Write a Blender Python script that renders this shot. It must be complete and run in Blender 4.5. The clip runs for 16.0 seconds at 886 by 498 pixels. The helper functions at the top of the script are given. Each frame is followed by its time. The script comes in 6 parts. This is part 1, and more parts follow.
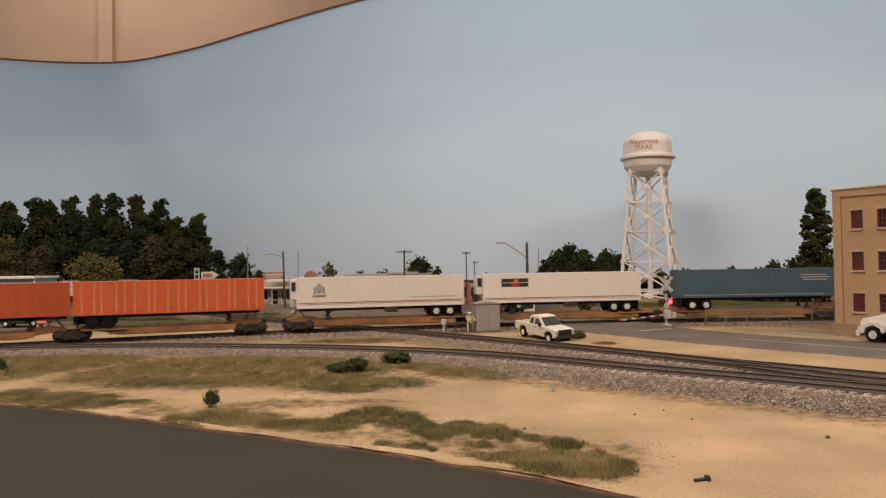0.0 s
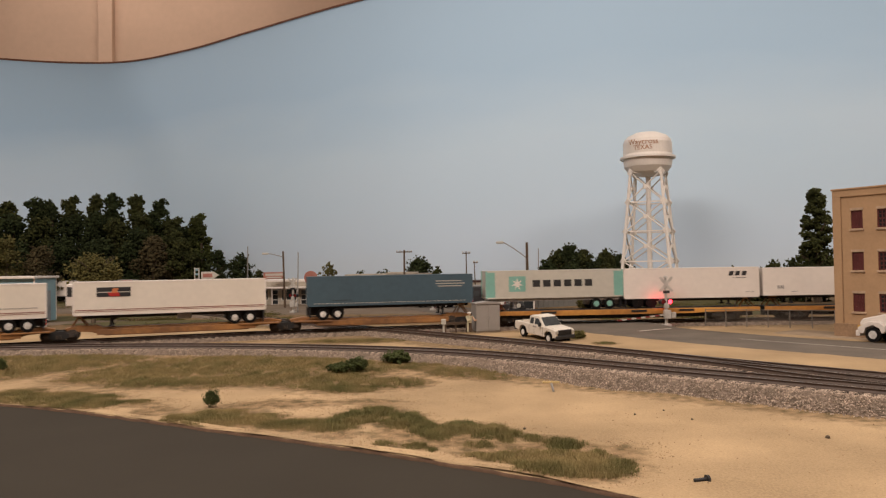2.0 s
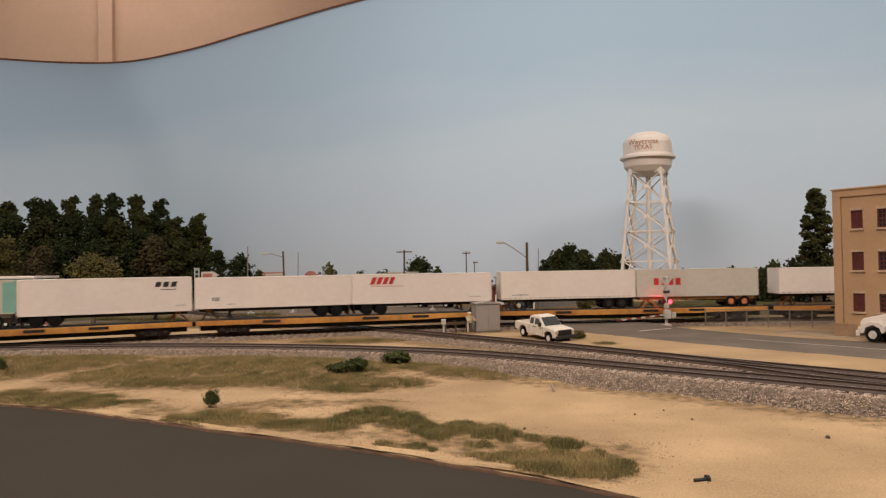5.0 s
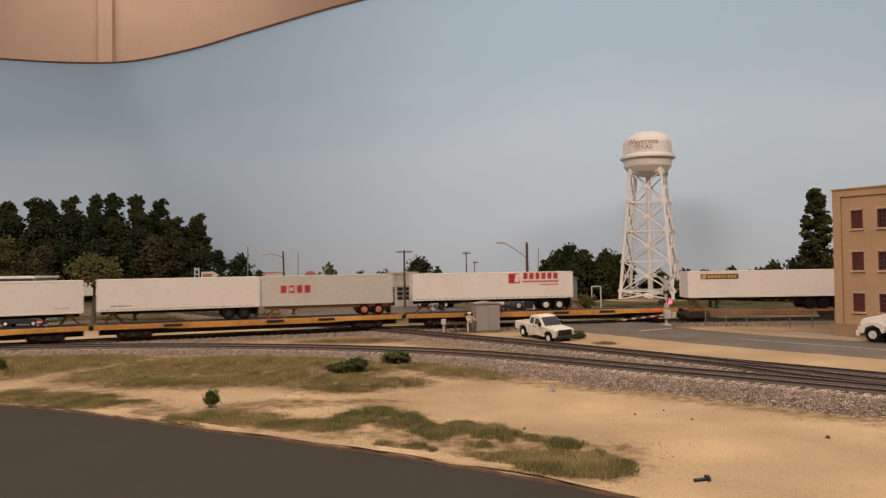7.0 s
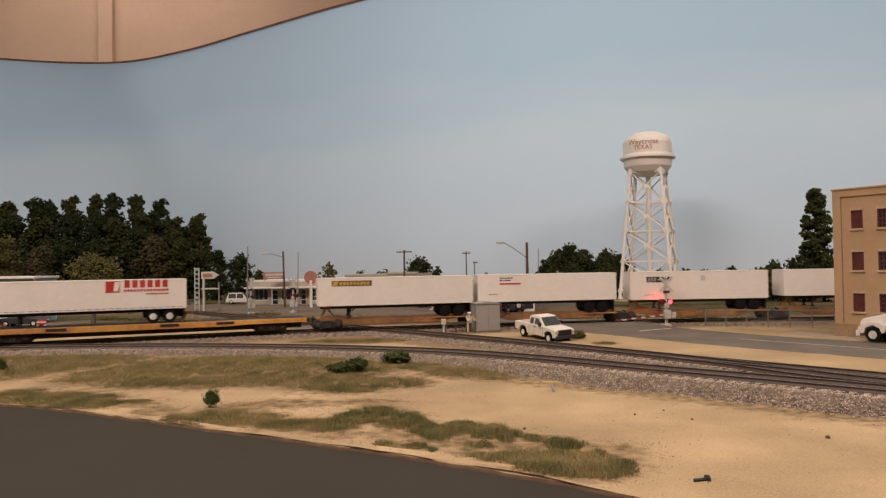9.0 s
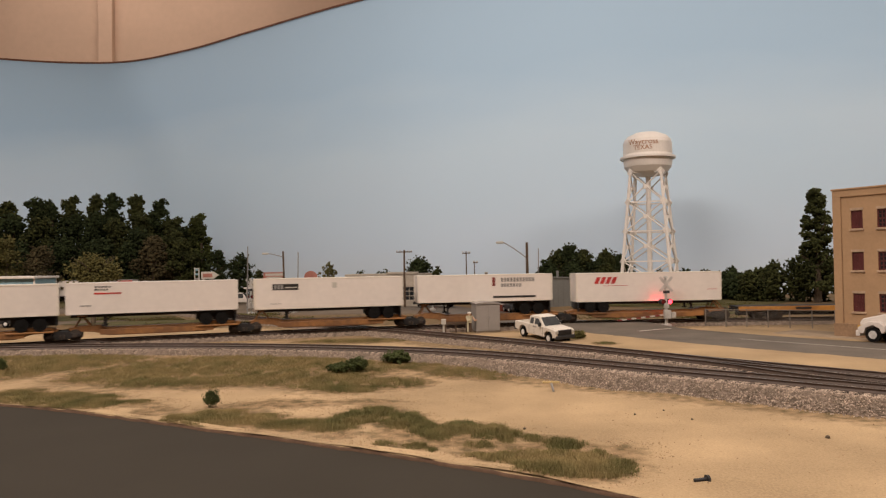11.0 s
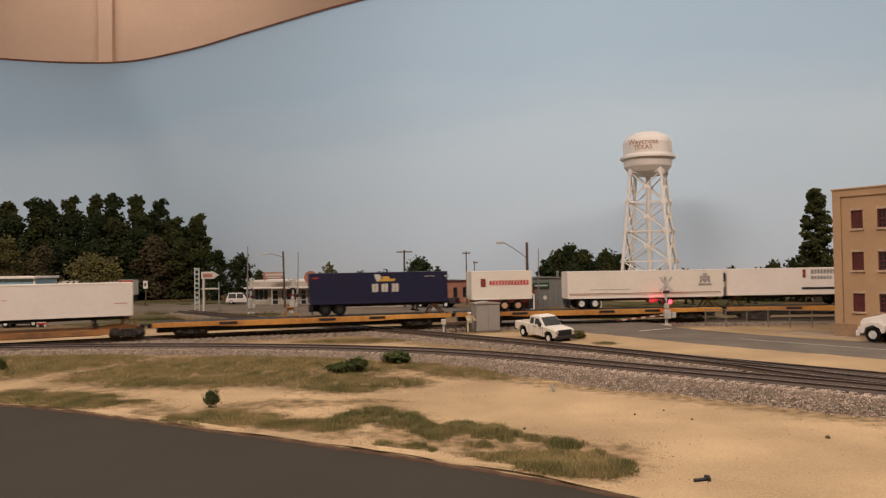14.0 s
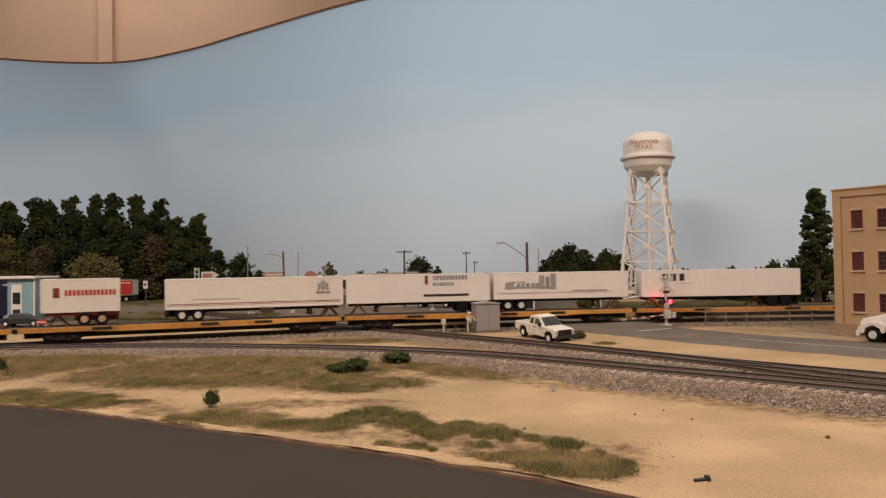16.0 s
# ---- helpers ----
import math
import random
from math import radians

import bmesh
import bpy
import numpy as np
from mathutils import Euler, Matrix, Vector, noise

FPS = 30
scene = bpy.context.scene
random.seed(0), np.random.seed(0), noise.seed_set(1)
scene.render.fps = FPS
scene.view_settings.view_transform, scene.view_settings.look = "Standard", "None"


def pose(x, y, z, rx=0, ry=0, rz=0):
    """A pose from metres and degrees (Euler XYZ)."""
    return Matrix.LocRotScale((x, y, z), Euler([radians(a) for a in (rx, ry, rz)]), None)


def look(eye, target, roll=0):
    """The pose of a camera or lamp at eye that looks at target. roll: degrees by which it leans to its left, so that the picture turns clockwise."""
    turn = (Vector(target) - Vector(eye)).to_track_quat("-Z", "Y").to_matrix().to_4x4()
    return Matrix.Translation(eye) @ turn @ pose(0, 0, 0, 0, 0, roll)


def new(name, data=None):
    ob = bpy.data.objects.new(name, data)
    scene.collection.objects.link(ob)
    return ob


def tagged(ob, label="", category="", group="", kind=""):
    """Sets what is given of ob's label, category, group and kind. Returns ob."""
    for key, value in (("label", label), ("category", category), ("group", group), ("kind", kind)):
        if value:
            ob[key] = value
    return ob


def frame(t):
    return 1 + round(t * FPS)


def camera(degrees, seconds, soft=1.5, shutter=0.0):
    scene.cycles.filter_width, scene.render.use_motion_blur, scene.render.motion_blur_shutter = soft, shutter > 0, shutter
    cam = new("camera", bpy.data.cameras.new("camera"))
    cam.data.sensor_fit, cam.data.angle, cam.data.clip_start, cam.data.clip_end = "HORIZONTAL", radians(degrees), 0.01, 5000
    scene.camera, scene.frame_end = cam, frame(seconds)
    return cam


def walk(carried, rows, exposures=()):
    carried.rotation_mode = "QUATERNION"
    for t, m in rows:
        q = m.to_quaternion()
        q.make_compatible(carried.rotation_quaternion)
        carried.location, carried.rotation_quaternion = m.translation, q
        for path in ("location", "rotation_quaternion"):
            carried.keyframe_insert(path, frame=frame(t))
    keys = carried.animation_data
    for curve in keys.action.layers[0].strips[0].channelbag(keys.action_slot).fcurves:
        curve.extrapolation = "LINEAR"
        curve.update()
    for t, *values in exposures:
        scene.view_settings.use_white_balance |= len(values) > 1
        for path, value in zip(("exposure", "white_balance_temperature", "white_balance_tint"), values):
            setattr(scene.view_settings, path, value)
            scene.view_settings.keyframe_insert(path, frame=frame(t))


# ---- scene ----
K = 1 / 87.0                       # model railway: plan in prototype metres, built at 1:87


def m87(x, y, z, rx=0, ry=0, rz=0):
    return pose(x * K, y * K, z * K, rx, ry, rz)


# ---- camera: stands still at the edge of the layout ----
cam = camera(60.9, 16.0, soft=1.3, shutter=0.25)
EYE = (0, 0, 5.286 * K)
STAND = look(EYE, (0, 1, EYE[2] + math.tan(0.02167)), roll=-0.93)
walk(cam, [(0, STAND), (16, STAND)], exposures=[(0, 0.0), (16, 0.0)])

# ---- light: unseen room lamps over the layout, two added fills, and the weak bounce of the room ----
world = bpy.data.worlds.new("room_air")
scene.world = world
world.use_nodes = True
world.node_tree.nodes["Background"].inputs[0].default_value = (1.0, 0.86, 0.74, 1)
world.node_tree.nodes["Background"].inputs[1].default_value = 0.155


def unseen_lamp(x, y, z, sx, sy, watts, color=(1.0, 0.845, 0.745)):
    data = bpy.data.lights.new("unseen_lamp", "AREA")
    data.shape, data.size, data.size_y, data.energy, data.color = "RECTANGLE", sx, sy, watts, color
    ob = new("unseen_lamp", data)
    ob.matrix_world = pose(x, y, z)
    return ob


unseen_lamp(-1.25, -0.4, 1.5, 1.2, 0.3, 48)
unseen_lamp(0.2, -0.45, 1.6, 1.2, 0.3, 20)
unseen_lamp(1.7, -0.2, 1.6, 1.2, 0.3, 26)
# added fill close before the backdrop, brightens the painted sky
unseen_lamp(0.2, 0.9, 1.65, 1.2, 0.3, 6)
# added fill behind the backdrop, brightens the far room wall
unseen_lamp(-1.2, 2.5, 1.55, 1.2, 0.3, 9)

# ---- materials ----


def mat(name, color, rough=0.7, metal=0.0, var=0.18, size=1.0, bump=0.0, color2=None, glow=0.0, fine=None, island=0.0, rand=0.0):
    """Two scales of variation (size and a tenth of it, prototype metres), bump in prototype metres."""
    m = bpy.data.materials.new(name)
    m.use_nodes = True
    nt = m.node_tree
    b = nt.nodes["Principled BSDF"]
    b.inputs["Roughness"].default_value, b.inputs["Metallic"].default_value = rough, metal
    b.inputs["Specular IOR Level"].default_value = 0.12 if rough >= 0.9 else 0.5
    c2 = color2 or tuple(c * (1 - var * 2) for c in color)
    co = nt.nodes.new("ShaderNodeTexCoord")
    n1, n2 = nt.nodes.new("ShaderNodeTexNoise"), nt.nodes.new("ShaderNodeTexNoise")
    for n, s, d in ((n1, size, 4), (n2, fine or size / 9, 3)):
        n.inputs["Scale"].default_value, n.inputs["Detail"].default_value = 1 / (s * K), d
        nt.links.new(co.outputs["Object"], n.inputs["Vector"])
    add = nt.nodes.new("ShaderNodeMath")
    add.operation = "MULTIPLY_ADD"
    nt.links.new(n2.outputs[0], add.inputs[0])
    add.inputs[1].default_value = 0.6
    nt.links.new(n1.outputs[0], add.inputs[2])
    ramp = nt.nodes.new("ShaderNodeValToRGB")
    ramp.color_ramp.elements[0].position, ramp.color_ramp.elements[1].position = 0.55, 1.05
    ramp.color_ramp.elements[0].color, ramp.color_ramp.elements[1].color = (*color, 1), (*c2, 1)
    nt.links.new(add.outputs[0], ramp.inputs[0])
    out = ramp.outputs[0]
    if island or rand:
        src = nt.nodes.new("ShaderNodeNewGeometry" if island else "ShaderNodeObjectInfo")
        hsv = nt.nodes.new("ShaderNodeHueSaturation")
        mr = nt.nodes.new("ShaderNodeMapRange")
        k = island or rand
        mr.inputs["To Min"].default_value, mr.inputs["To Max"].default_value = 1 - k, 1 + k
        nt.links.new(src.outputs["Random Per Island" if island else "Random"], mr.inputs["Value"])
        nt.links.new(mr.outputs[0], hsv.inputs["Value"])
        nt.links.new(out, hsv.inputs["Color"])
        out = hsv.outputs[0]
    nt.links.new(out, b.inputs["Base Color"])
    if bump:
        bp = nt.nodes.new("ShaderNodeBump")
        bp.inputs["Distance"].default_value, bp.inputs["Strength"].default_value = bump * K, 1.0
        nt.links.new(add.outputs[0], bp.inputs["Height"])
        nt.links.new(bp.outputs[0], b.inputs["Normal"])
    if glow:
        b.inputs["Emission Color"].default_value, b.inputs["Emission Strength"].default_value = (*color, 1), glow
    return m


M = {}
M["bush"] = mat("foam_bush", (0.08, 0.098, 0.036), 0.95, size=0.5, island=0.4)
M["leaf_pine"] = mat("foam_foliage_pine", (0.042, 0.056, 0.022), 0.95, size=2.5, color2=(0.018, 0.025, 0.01), island=0.35)
M["leaf_moss"] = mat("foam_foliage_moss", (0.07, 0.082, 0.024), 0.95, size=2.5, color2=(0.025, 0.03, 0.01), island=0.35)
M["leaf_dark"] = mat("foam_foliage_dark", (0.064, 0.07, 0.024), 0.95, size=2.5, color2=(0.024, 0.029, 0.01), island=0.35)
M["leaf_olive"] = mat("foam_foliage_olive", (0.135, 0.122, 0.045), 0.95, size=3, island=0.25)
M["leaf_brown"] = mat("foam_foliage_brown", (0.095, 0.078, 0.04), 0.95, size=3, island=0.25)
M["bark"] = mat("bark", (0.13, 0.1, 0.07), 0.9, size=0.5, bump=0.05)
M["ballast"] = mat("ballast_stone", (0.44, 0.35, 0.275), 0.95, size=0.6, island=0.45)
M["ballast_bed"] = mat("ballast_bed", (0.33, 0.258, 0.2), 0.95, size=0.3, var=0.3, bump=0.15)
M["tie"] = mat("weathered_tie", (0.06, 0.045, 0.035), 0.9, size=0.6, rand=0.4)
M["rail"] = mat("rusty_rail", (0.075, 0.046, 0.031), 0.6, size=0.6)
M["railtop"] = mat("worn_railhead", (0.3, 0.27, 0.24), 0.35, metal=0.8, size=0.8)
M["asphalt"] = mat("road_asphalt", (0.16, 0.137, 0.113), 0.9, size=3, var=0.15, fine=0.15, bump=0.02)
M["lot"] = mat("pale_concrete_lot", (0.185, 0.147, 0.11), 0.9, size=6, var=0.14, bump=0.02)
M["paintline"] = mat("road_paint", (0.55, 0.5, 0.43), 0.8, size=1, var=0.2)
M["table"] = mat("dark_grey_sheet", (0.041, 0.0355, 0.0275), 0.9, size=4, var=0.06, fine=0.05)
M["edge"] = mat("torn_board_edge", (0.12, 0.075, 0.05), 0.95, size=0.5, bump=0.05)
M["white"] = mat("white_trailer_paint", (0.71, 0.655, 0.6), 0.45, size=4, var=0.05)
M["cream"] = mat("warm_white_paint", (0.7, 0.645, 0.56), 0.45, size=4, var=0.05)
M["grey_light"] = mat("light_grey_paint", (0.5, 0.48, 0.42), 0.5, size=4, var=0.07)
M["orange"] = mat("orange_paint", (0.6, 0.11, 0.03), 0.5, size=4, var=0.12)
M["rust"] = mat("rust_orange_paint", (0.46, 0.085, 0.025), 0.5, size=4, var=0.12)
M["tan"] = mat("tan_stripe", (0.6, 0.36, 0.22), 0.5, size=2)
M["teal"] = mat("teal_paint", (0.055, 0.098, 0.128), 0.5, size=4, var=0.1)
M["mint"] = mat("mint_paint", (0.2, 0.42, 0.36), 0.5, size=2, var=0.08)
M["navy"] = mat("navy_paint", (0.006, 0.009, 0.04), 0.45, size=4, var=0.15)
M["red"] = mat("red_paint", (0.5, 0.03, 0.025), 0.5, size=2)
M["maroon"] = mat("maroon_paint", (0.22, 0.03, 0.025), 0.55, size=2)
M["black"] = mat("black_paint", (0.02, 0.02, 0.022), 0.6, size=1)
M["rubber"] = mat("tyre_rubber", (0.01, 0.0095, 0.009), 0.9, size=0.4)
M["hubwhite"] = mat("white_hub", (0.7, 0.68, 0.64), 0.5, size=0.4)
M["huborange"] = mat("orange_hub", (0.6, 0.2, 0.08), 0.5, size=0.4)
M["steel"] = mat("grey_steel", (0.3, 0.29, 0.28), 0.5, metal=0.3, size=1)
M["darksteel"] = mat("dark_grimy_steel", (0.014, 0.012, 0.011), 0.8, size=0.6)
M["brown_car"] = mat("brown_wagon_paint", (0.34, 0.155, 0.045), 0.6, size=2.5, color2=(0.16, 0.075, 0.03), bump=0.01)
M["yellow_car"] = mat("yellow_wagon_paint", (0.6, 0.3, 0.06), 0.55, size=4, color2=(0.34, 0.15, 0.035))
M["gold"] = mat("yellow_marking", (0.6, 0.36, 0.06), 0.5, size=1)
M["tower_white"] = mat("white_tower_paint", (0.85, 0.8, 0.74), 0.5, size=4, var=0.05)
M["brick_tan"] = mat("tan_brick_wall", (0.42, 0.27, 0.15), 0.85, size=3, var=0.08, fine=0.2)
M["window_red"] = mat("maroon_window", (0.12, 0.03, 0.03), 0.4, size=0.5)
M["pane"] = mat("dark_glass", (0.03, 0.035, 0.04), 0.1, size=1)
M["roof"] = mat("dark_shingle", (0.09, 0.05, 0.045), 0.9, size=0.8, bump=0.05)
M["blue_wall"] = mat("pale_blue_metal", (0.22, 0.36, 0.42), 0.5, size=2, var=0.06)
M["wood"] = mat("weathered_pole_wood", (0.12, 0.085, 0.06), 0.9, size=0.6)
M["brickred"] = mat("red_brick", (0.2, 0.06, 0.04), 0.9, size=0.8, var=0.2)
M["stucco"] = mat("beige_stucco", (0.5, 0.45, 0.37), 0.9, size=2)
M["room_wall"] = mat("beige_room_wall", (0.6, 0.43, 0.32), 0.9, size=20, var=0.05)
M["ceiling"] = mat("ceiling_paint", (0.7, 0.66, 0.6), 0.9, size=20, var=0.04)
# base colour lifted to grey in place of reflections on the glass
M["glass"] = mat("vehicle_glass", (0.07, 0.075, 0.078), 0.12, size=1)
M["signal_red"] = mat("lit_red_lens", (1.0, 0.025, 0.04), 0.3, glow=9)
M["signal_rear"] = mat("lit_red_rear_lens", (1.0, 0.03, 0.05), 0.3, glow=45)
M["lens_off"] = mat("dark_red_lens", (0.15, 0.01, 0.01), 0.2)
M["signal_silver"] = mat("silver_mast", (0.62, 0.6, 0.56), 0.4, metal=0.3, size=0.5)
M["boxgrey"] = mat("grey_cabinet_paint", (0.28, 0.26, 0.24), 0.55, size=1.2, var=0.06)
M["fence"] = mat("dull_fence_wire", (0.2, 0.175, 0.15), 0.7, size=1)
M["lawn"] = mat("dark_scenic_turf", (0.06, 0.06, 0.024), 0.95, size=2.5, color2=(0.12, 0.1, 0.045), bump=0.05)
M["warehouse"] = mat("grey_warehouse_metal", (0.2, 0.2, 0.185), 0.6, size=3, var=0.1)
M["brown_edge"] = mat("brown_board_edge", (0.2, 0.1, 0.07), 0.9, size=3)
M["crumb"] = mat("sand_crumbs", (0.42, 0.29, 0.17), 0.95, size=0.5, island=0.3)
M["grime"] = mat("rusty_wheel_grime", (0.05, 0.035, 0.025), 0.8, size=0.4)
M["walk"] = mat("tan_pavement_concrete", (0.34, 0.26, 0.18), 0.9, size=3)


def soil():
    """Sand and darker earth, mixed by the ground's own soil value."""
    m = mat("fine_sand", (0.475, 0.342, 0.198), 0.95, size=5, var=0.2, fine=0.07, bump=0.06)
    nt = m.node_tree
    b = nt.nodes["Principled BSDF"]
    old = b.inputs["Base Color"].links[0].from_socket
    at = nt.nodes.new("ShaderNodeAttribute")
    at.attribute_name = "soil"
    no = nt.nodes.new("ShaderNodeTexNoise")
    no.inputs["Scale"].default_value, no.inputs["Detail"].default_value = 1 / (0.5 * K), 5
    co = nt.nodes.new("ShaderNodeTexCoord")
    nt.links.new(co.outputs["Object"], no.inputs["Vector"])
    ad = nt.nodes.new("ShaderNodeMath")
    ad.operation = "MULTIPLY_ADD"
    nt.links.new(no.outputs[0], ad.inputs[0])
    ad.inputs[1].default_value = 0.9
    nt.links.new(at.outputs["Fac"], ad.inputs[2])
    mr = nt.nodes.new("ShaderNodeMapRange")
    mr.inputs["From Min"].default_value, mr.inputs["From Max"].default_value = 0.65, 1.15
    nt.links.new(ad.outputs[0], mr.inputs[0])
    mx = nt.nodes.new("ShaderNodeMix")
    mx.data_type = "RGBA"
    nt.links.new(mr.outputs[0], mx.inputs["Factor"])
    nt.links.new(old, mx.inputs["A"])
    r2 = nt.nodes.new("ShaderNodeValToRGB")
    r2.color_ramp.elements[0].position, r2.color_ramp.elements[1].position = 0.35, 0.65
    r2.color_ramp.elements[0].color, r2.color_ramp.elements[1].color = (0.22, 0.14, 0.075, 1), (0.12, 0.09, 0.045, 1)
    nt.links.new(no.outputs[0], r2.inputs[0])
    nt.links.new(r2.outputs[0], mx.inputs["B"])
    nt.links.new(mx.outputs["Result"], b.inputs["Base Color"])
    return m


M["sand"] = soil()


def static_grass():
    """Flocked grass: each blade's own dryness leads from green to straw."""
    m = mat("static_grass", (0.105, 0.118, 0.042), 0.95, size=0.9, fine=0.2, var=0.2, island=0.12)
    nt = m.node_tree
    b = nt.nodes["Principled BSDF"]
    old = b.inputs["Base Color"].links[0].from_socket
    at = nt.nodes.new("ShaderNodeAttribute")
    at.attribute_name = "dry"
    mx = nt.nodes.new("ShaderNodeMix")
    mx.data_type = "RGBA"
    mx.inputs["B"].default_value = (0.33, 0.25, 0.115, 1)
    nt.links.new(at.outputs["Fac"], mx.inputs["Factor"])
    nt.links.new(old, mx.inputs["A"])
    nt.links.new(mx.outputs["Result"], b.inputs["Base Color"])
    return m


M["grass"] = static_grass()


def sky_paint():
    m = bpy.data.materials.new("painted_sky")
    m.use_nodes = True
    nt = m.node_tree
    b = nt.nodes["Principled BSDF"]
    b.inputs["Roughness"].default_value = 0.95
    co = nt.nodes.new("ShaderNodeTexCoord")
    sep = nt.nodes.new("ShaderNodeSeparateXYZ")
    nt.links.new(co.outputs["Object"], sep.inputs[0])
    mr = nt.nodes.new("ShaderNodeMapRange")
    mr.inputs["From Min"].default_value, mr.inputs["From Max"].default_value = 0, 60 * K
    nt.links.new(sep.outputs[2], mr.inputs[0])
    no = nt.nodes.new("ShaderNodeTexNoise")
    mp = nt.nodes.new("ShaderNodeMapping")
    mp.inputs["Scale"].default_value = (1, 1, 3.5)
    nt.links.new(co.outputs["Object"], mp.inputs[0])
    nt.links.new(mp.outputs[0], no.inputs["Vector"])
    no.inputs["Scale"].default_value, no.inputs["Detail"].default_value = 1.1, 3
    ma = nt.nodes.new("ShaderNodeMath")
    ma.operation = "MULTIPLY_ADD"
    nt.links.new(no.outputs[0], ma.inputs[0])
    ma.inputs[1].default_value = 0.62
    nt.links.new(mr.outputs[0], ma.inputs[2])
    ramp = nt.nodes.new("ShaderNodeValToRGB")
    e = ramp.color_ramp.elements
    e[0].position, e[0].color = 0.15, (0.62, 0.7, 0.77, 1)
    e[1].position, e[1].color = 1.1, (0.41, 0.59, 0.77, 1)
    for p, c in ((0.45, (0.56, 0.69, 0.825, 1)), (0.8, (0.51, 0.67, 0.81, 1))):
        e.new(p).color = c
    nt.links.new(ma.outputs[0], ramp.inputs[0])
    nt.links.new(ramp.outputs[0], b.inputs["Base Color"])
    return m


M["sky"] = sky_paint()

# ---- mesh helpers (prototype metres) ----


def link(name, bm, material, parent=None, label="", smooth=False):
    bmesh.ops.scale(bm, vec=(K, K, K), verts=bm.verts)
    me = bpy.data.meshes.new(name)
    bm.to_mesh(me)
    bm.free()
    for mt in (material if isinstance(material, (list, tuple)) else (material,)):
        me.materials.append(mt)
    if smooth:
        me.shade_smooth()
    ob = new(name, me)
    ob.parent = parent
    if label:
        tagged(ob, label)
    return ob


def part(name, bm, material, parent, label="", smooth=False):
    return link(name, bm, material, parent, label, smooth)


def share(name, ob, parent, m):
    """Another piece on the same mesh."""
    o = new(name, ob.data)
    o.parent = parent
    o.matrix_basis = m
    return o


def thing(name, label, category, m=None, group="", kind=""):
    e = new(name)
    e.empty_display_size = 0.01
    if m is not None:
        e.matrix_basis = m
    return tagged(e, label, category, group, kind)


def bm_box(x0, y0, z0, x1, y1, z1, bevel=0.0, bm=None):
    bm = bm or bmesh.new()
    r = bmesh.ops.create_cube(bm, size=1)["verts"]
    bmesh.ops.scale(bm, vec=(x1 - x0, y1 - y0, z1 - z0), verts=r)
    bmesh.ops.translate(bm, vec=((x0 + x1) / 2, (y0 + y1) / 2, (z0 + z1) / 2), verts=r)
    if bevel:
        es = list({e for v in r for e in v.link_edges})
        bmesh.ops.bevel(bm, geom=es, offset=bevel, segments=2, affect="EDGES", profile=0.5)
    return bm


def bm_rod(p0, p1, r0, r1=None, n=8, bm=None):
    bm = bm or bmesh.new()
    a, b = Vector(p0), Vector(p1)
    vs = bmesh.ops.create_cone(bm, cap_ends=True, segments=n, radius1=r0, radius2=r0 if r1 is None else r1, depth=(b - a).length)["verts"]
    bmesh.ops.transform(bm, matrix=Matrix.Translation((a + b) / 2) @ (b - a).to_track_quat("Z", "Y").to_matrix().to_4x4(), verts=vs)
    return bm


def bm_beam(p0, p1, w, h, bm=None):
    bm = bm or bmesh.new()
    a, b = Vector(p0), Vector(p1)
    vs = bmesh.ops.create_cube(bm, size=1)["verts"]
    bmesh.ops.scale(bm, vec=(w, h, (b - a).length), verts=vs)
    bmesh.ops.transform(bm, matrix=Matrix.Translation((a + b) / 2) @ (b - a).to_track_quat("Z", "Y").to_matrix().to_4x4(), verts=vs)
    return bm


def bm_lathe(prof, n=32, bm=None):
    bm = bm or bmesh.new()
    rings = []
    for r, z in prof:
        rings.append([bm.verts.new((r * math.cos(2 * math.pi * i / n), r * math.sin(2 * math.pi * i / n), z)) for i in range(n)])
    for a, b in zip(rings, rings[1:]):
        for i in range(n):
            bm.faces.new((a[i], a[(i + 1) % n], b[(i + 1) % n], b[i]))
    bm.faces.new(rings[0][::-1])
    bm.faces.new(rings[-1])
    return bm


def bm_tube(pts, r, n=6):
    """One bent tube through the points."""
    bm = bmesh.new()
    P = [Vector(p) for p in pts]
    rings = []
    for i, p in enumerate(P):
        d = (P[min(i + 1, len(P) - 1)] - P[max(i - 1, 0)]).normalized()
        q = d.to_track_quat("Z", "Y")
        rings.append([bm.verts.new(p + q @ Vector((r * math.cos(6.2832 * k / n), r * math.sin(6.2832 * k / n), 0))) for k in range(n)])
    for a, b in zip(rings, rings[1:]):
        for k in range(n):
            bm.faces.new((a[k], a[(k + 1) % n], b[(k + 1) % n], b[k]))
    bm.faces.new(rings[0][::-1])
    bm.faces.new(rings[-1])
    return bm


def bm_prism(outline, y0, y1, bevel=0.0, bm=None):
    """Outline in x, z pushed from y0 to y1."""
    bm = bm or bmesh.new()
    a = [bm.verts.new((x, y0, z)) for x, z in outline]
    b = [bm.verts.new((x, y1, z)) for x, z in outline]
    n = len(a)
    fs = [bm.faces.new(a), bm.faces.new(b[::-1])]
    for i in range(n):
        fs.append(bm.faces.new((a[i], b[i], b[(i + 1) % n], a[(i + 1) % n])))
    bmesh.ops.recalc_face_normals(bm, faces=fs)
    if bevel:
        bmesh.ops.bevel(bm, geom=list({e for f in fs for e in f.edges}), offset=bevel, segments=2, affect="EDGES", profile=0.5)
    return bm


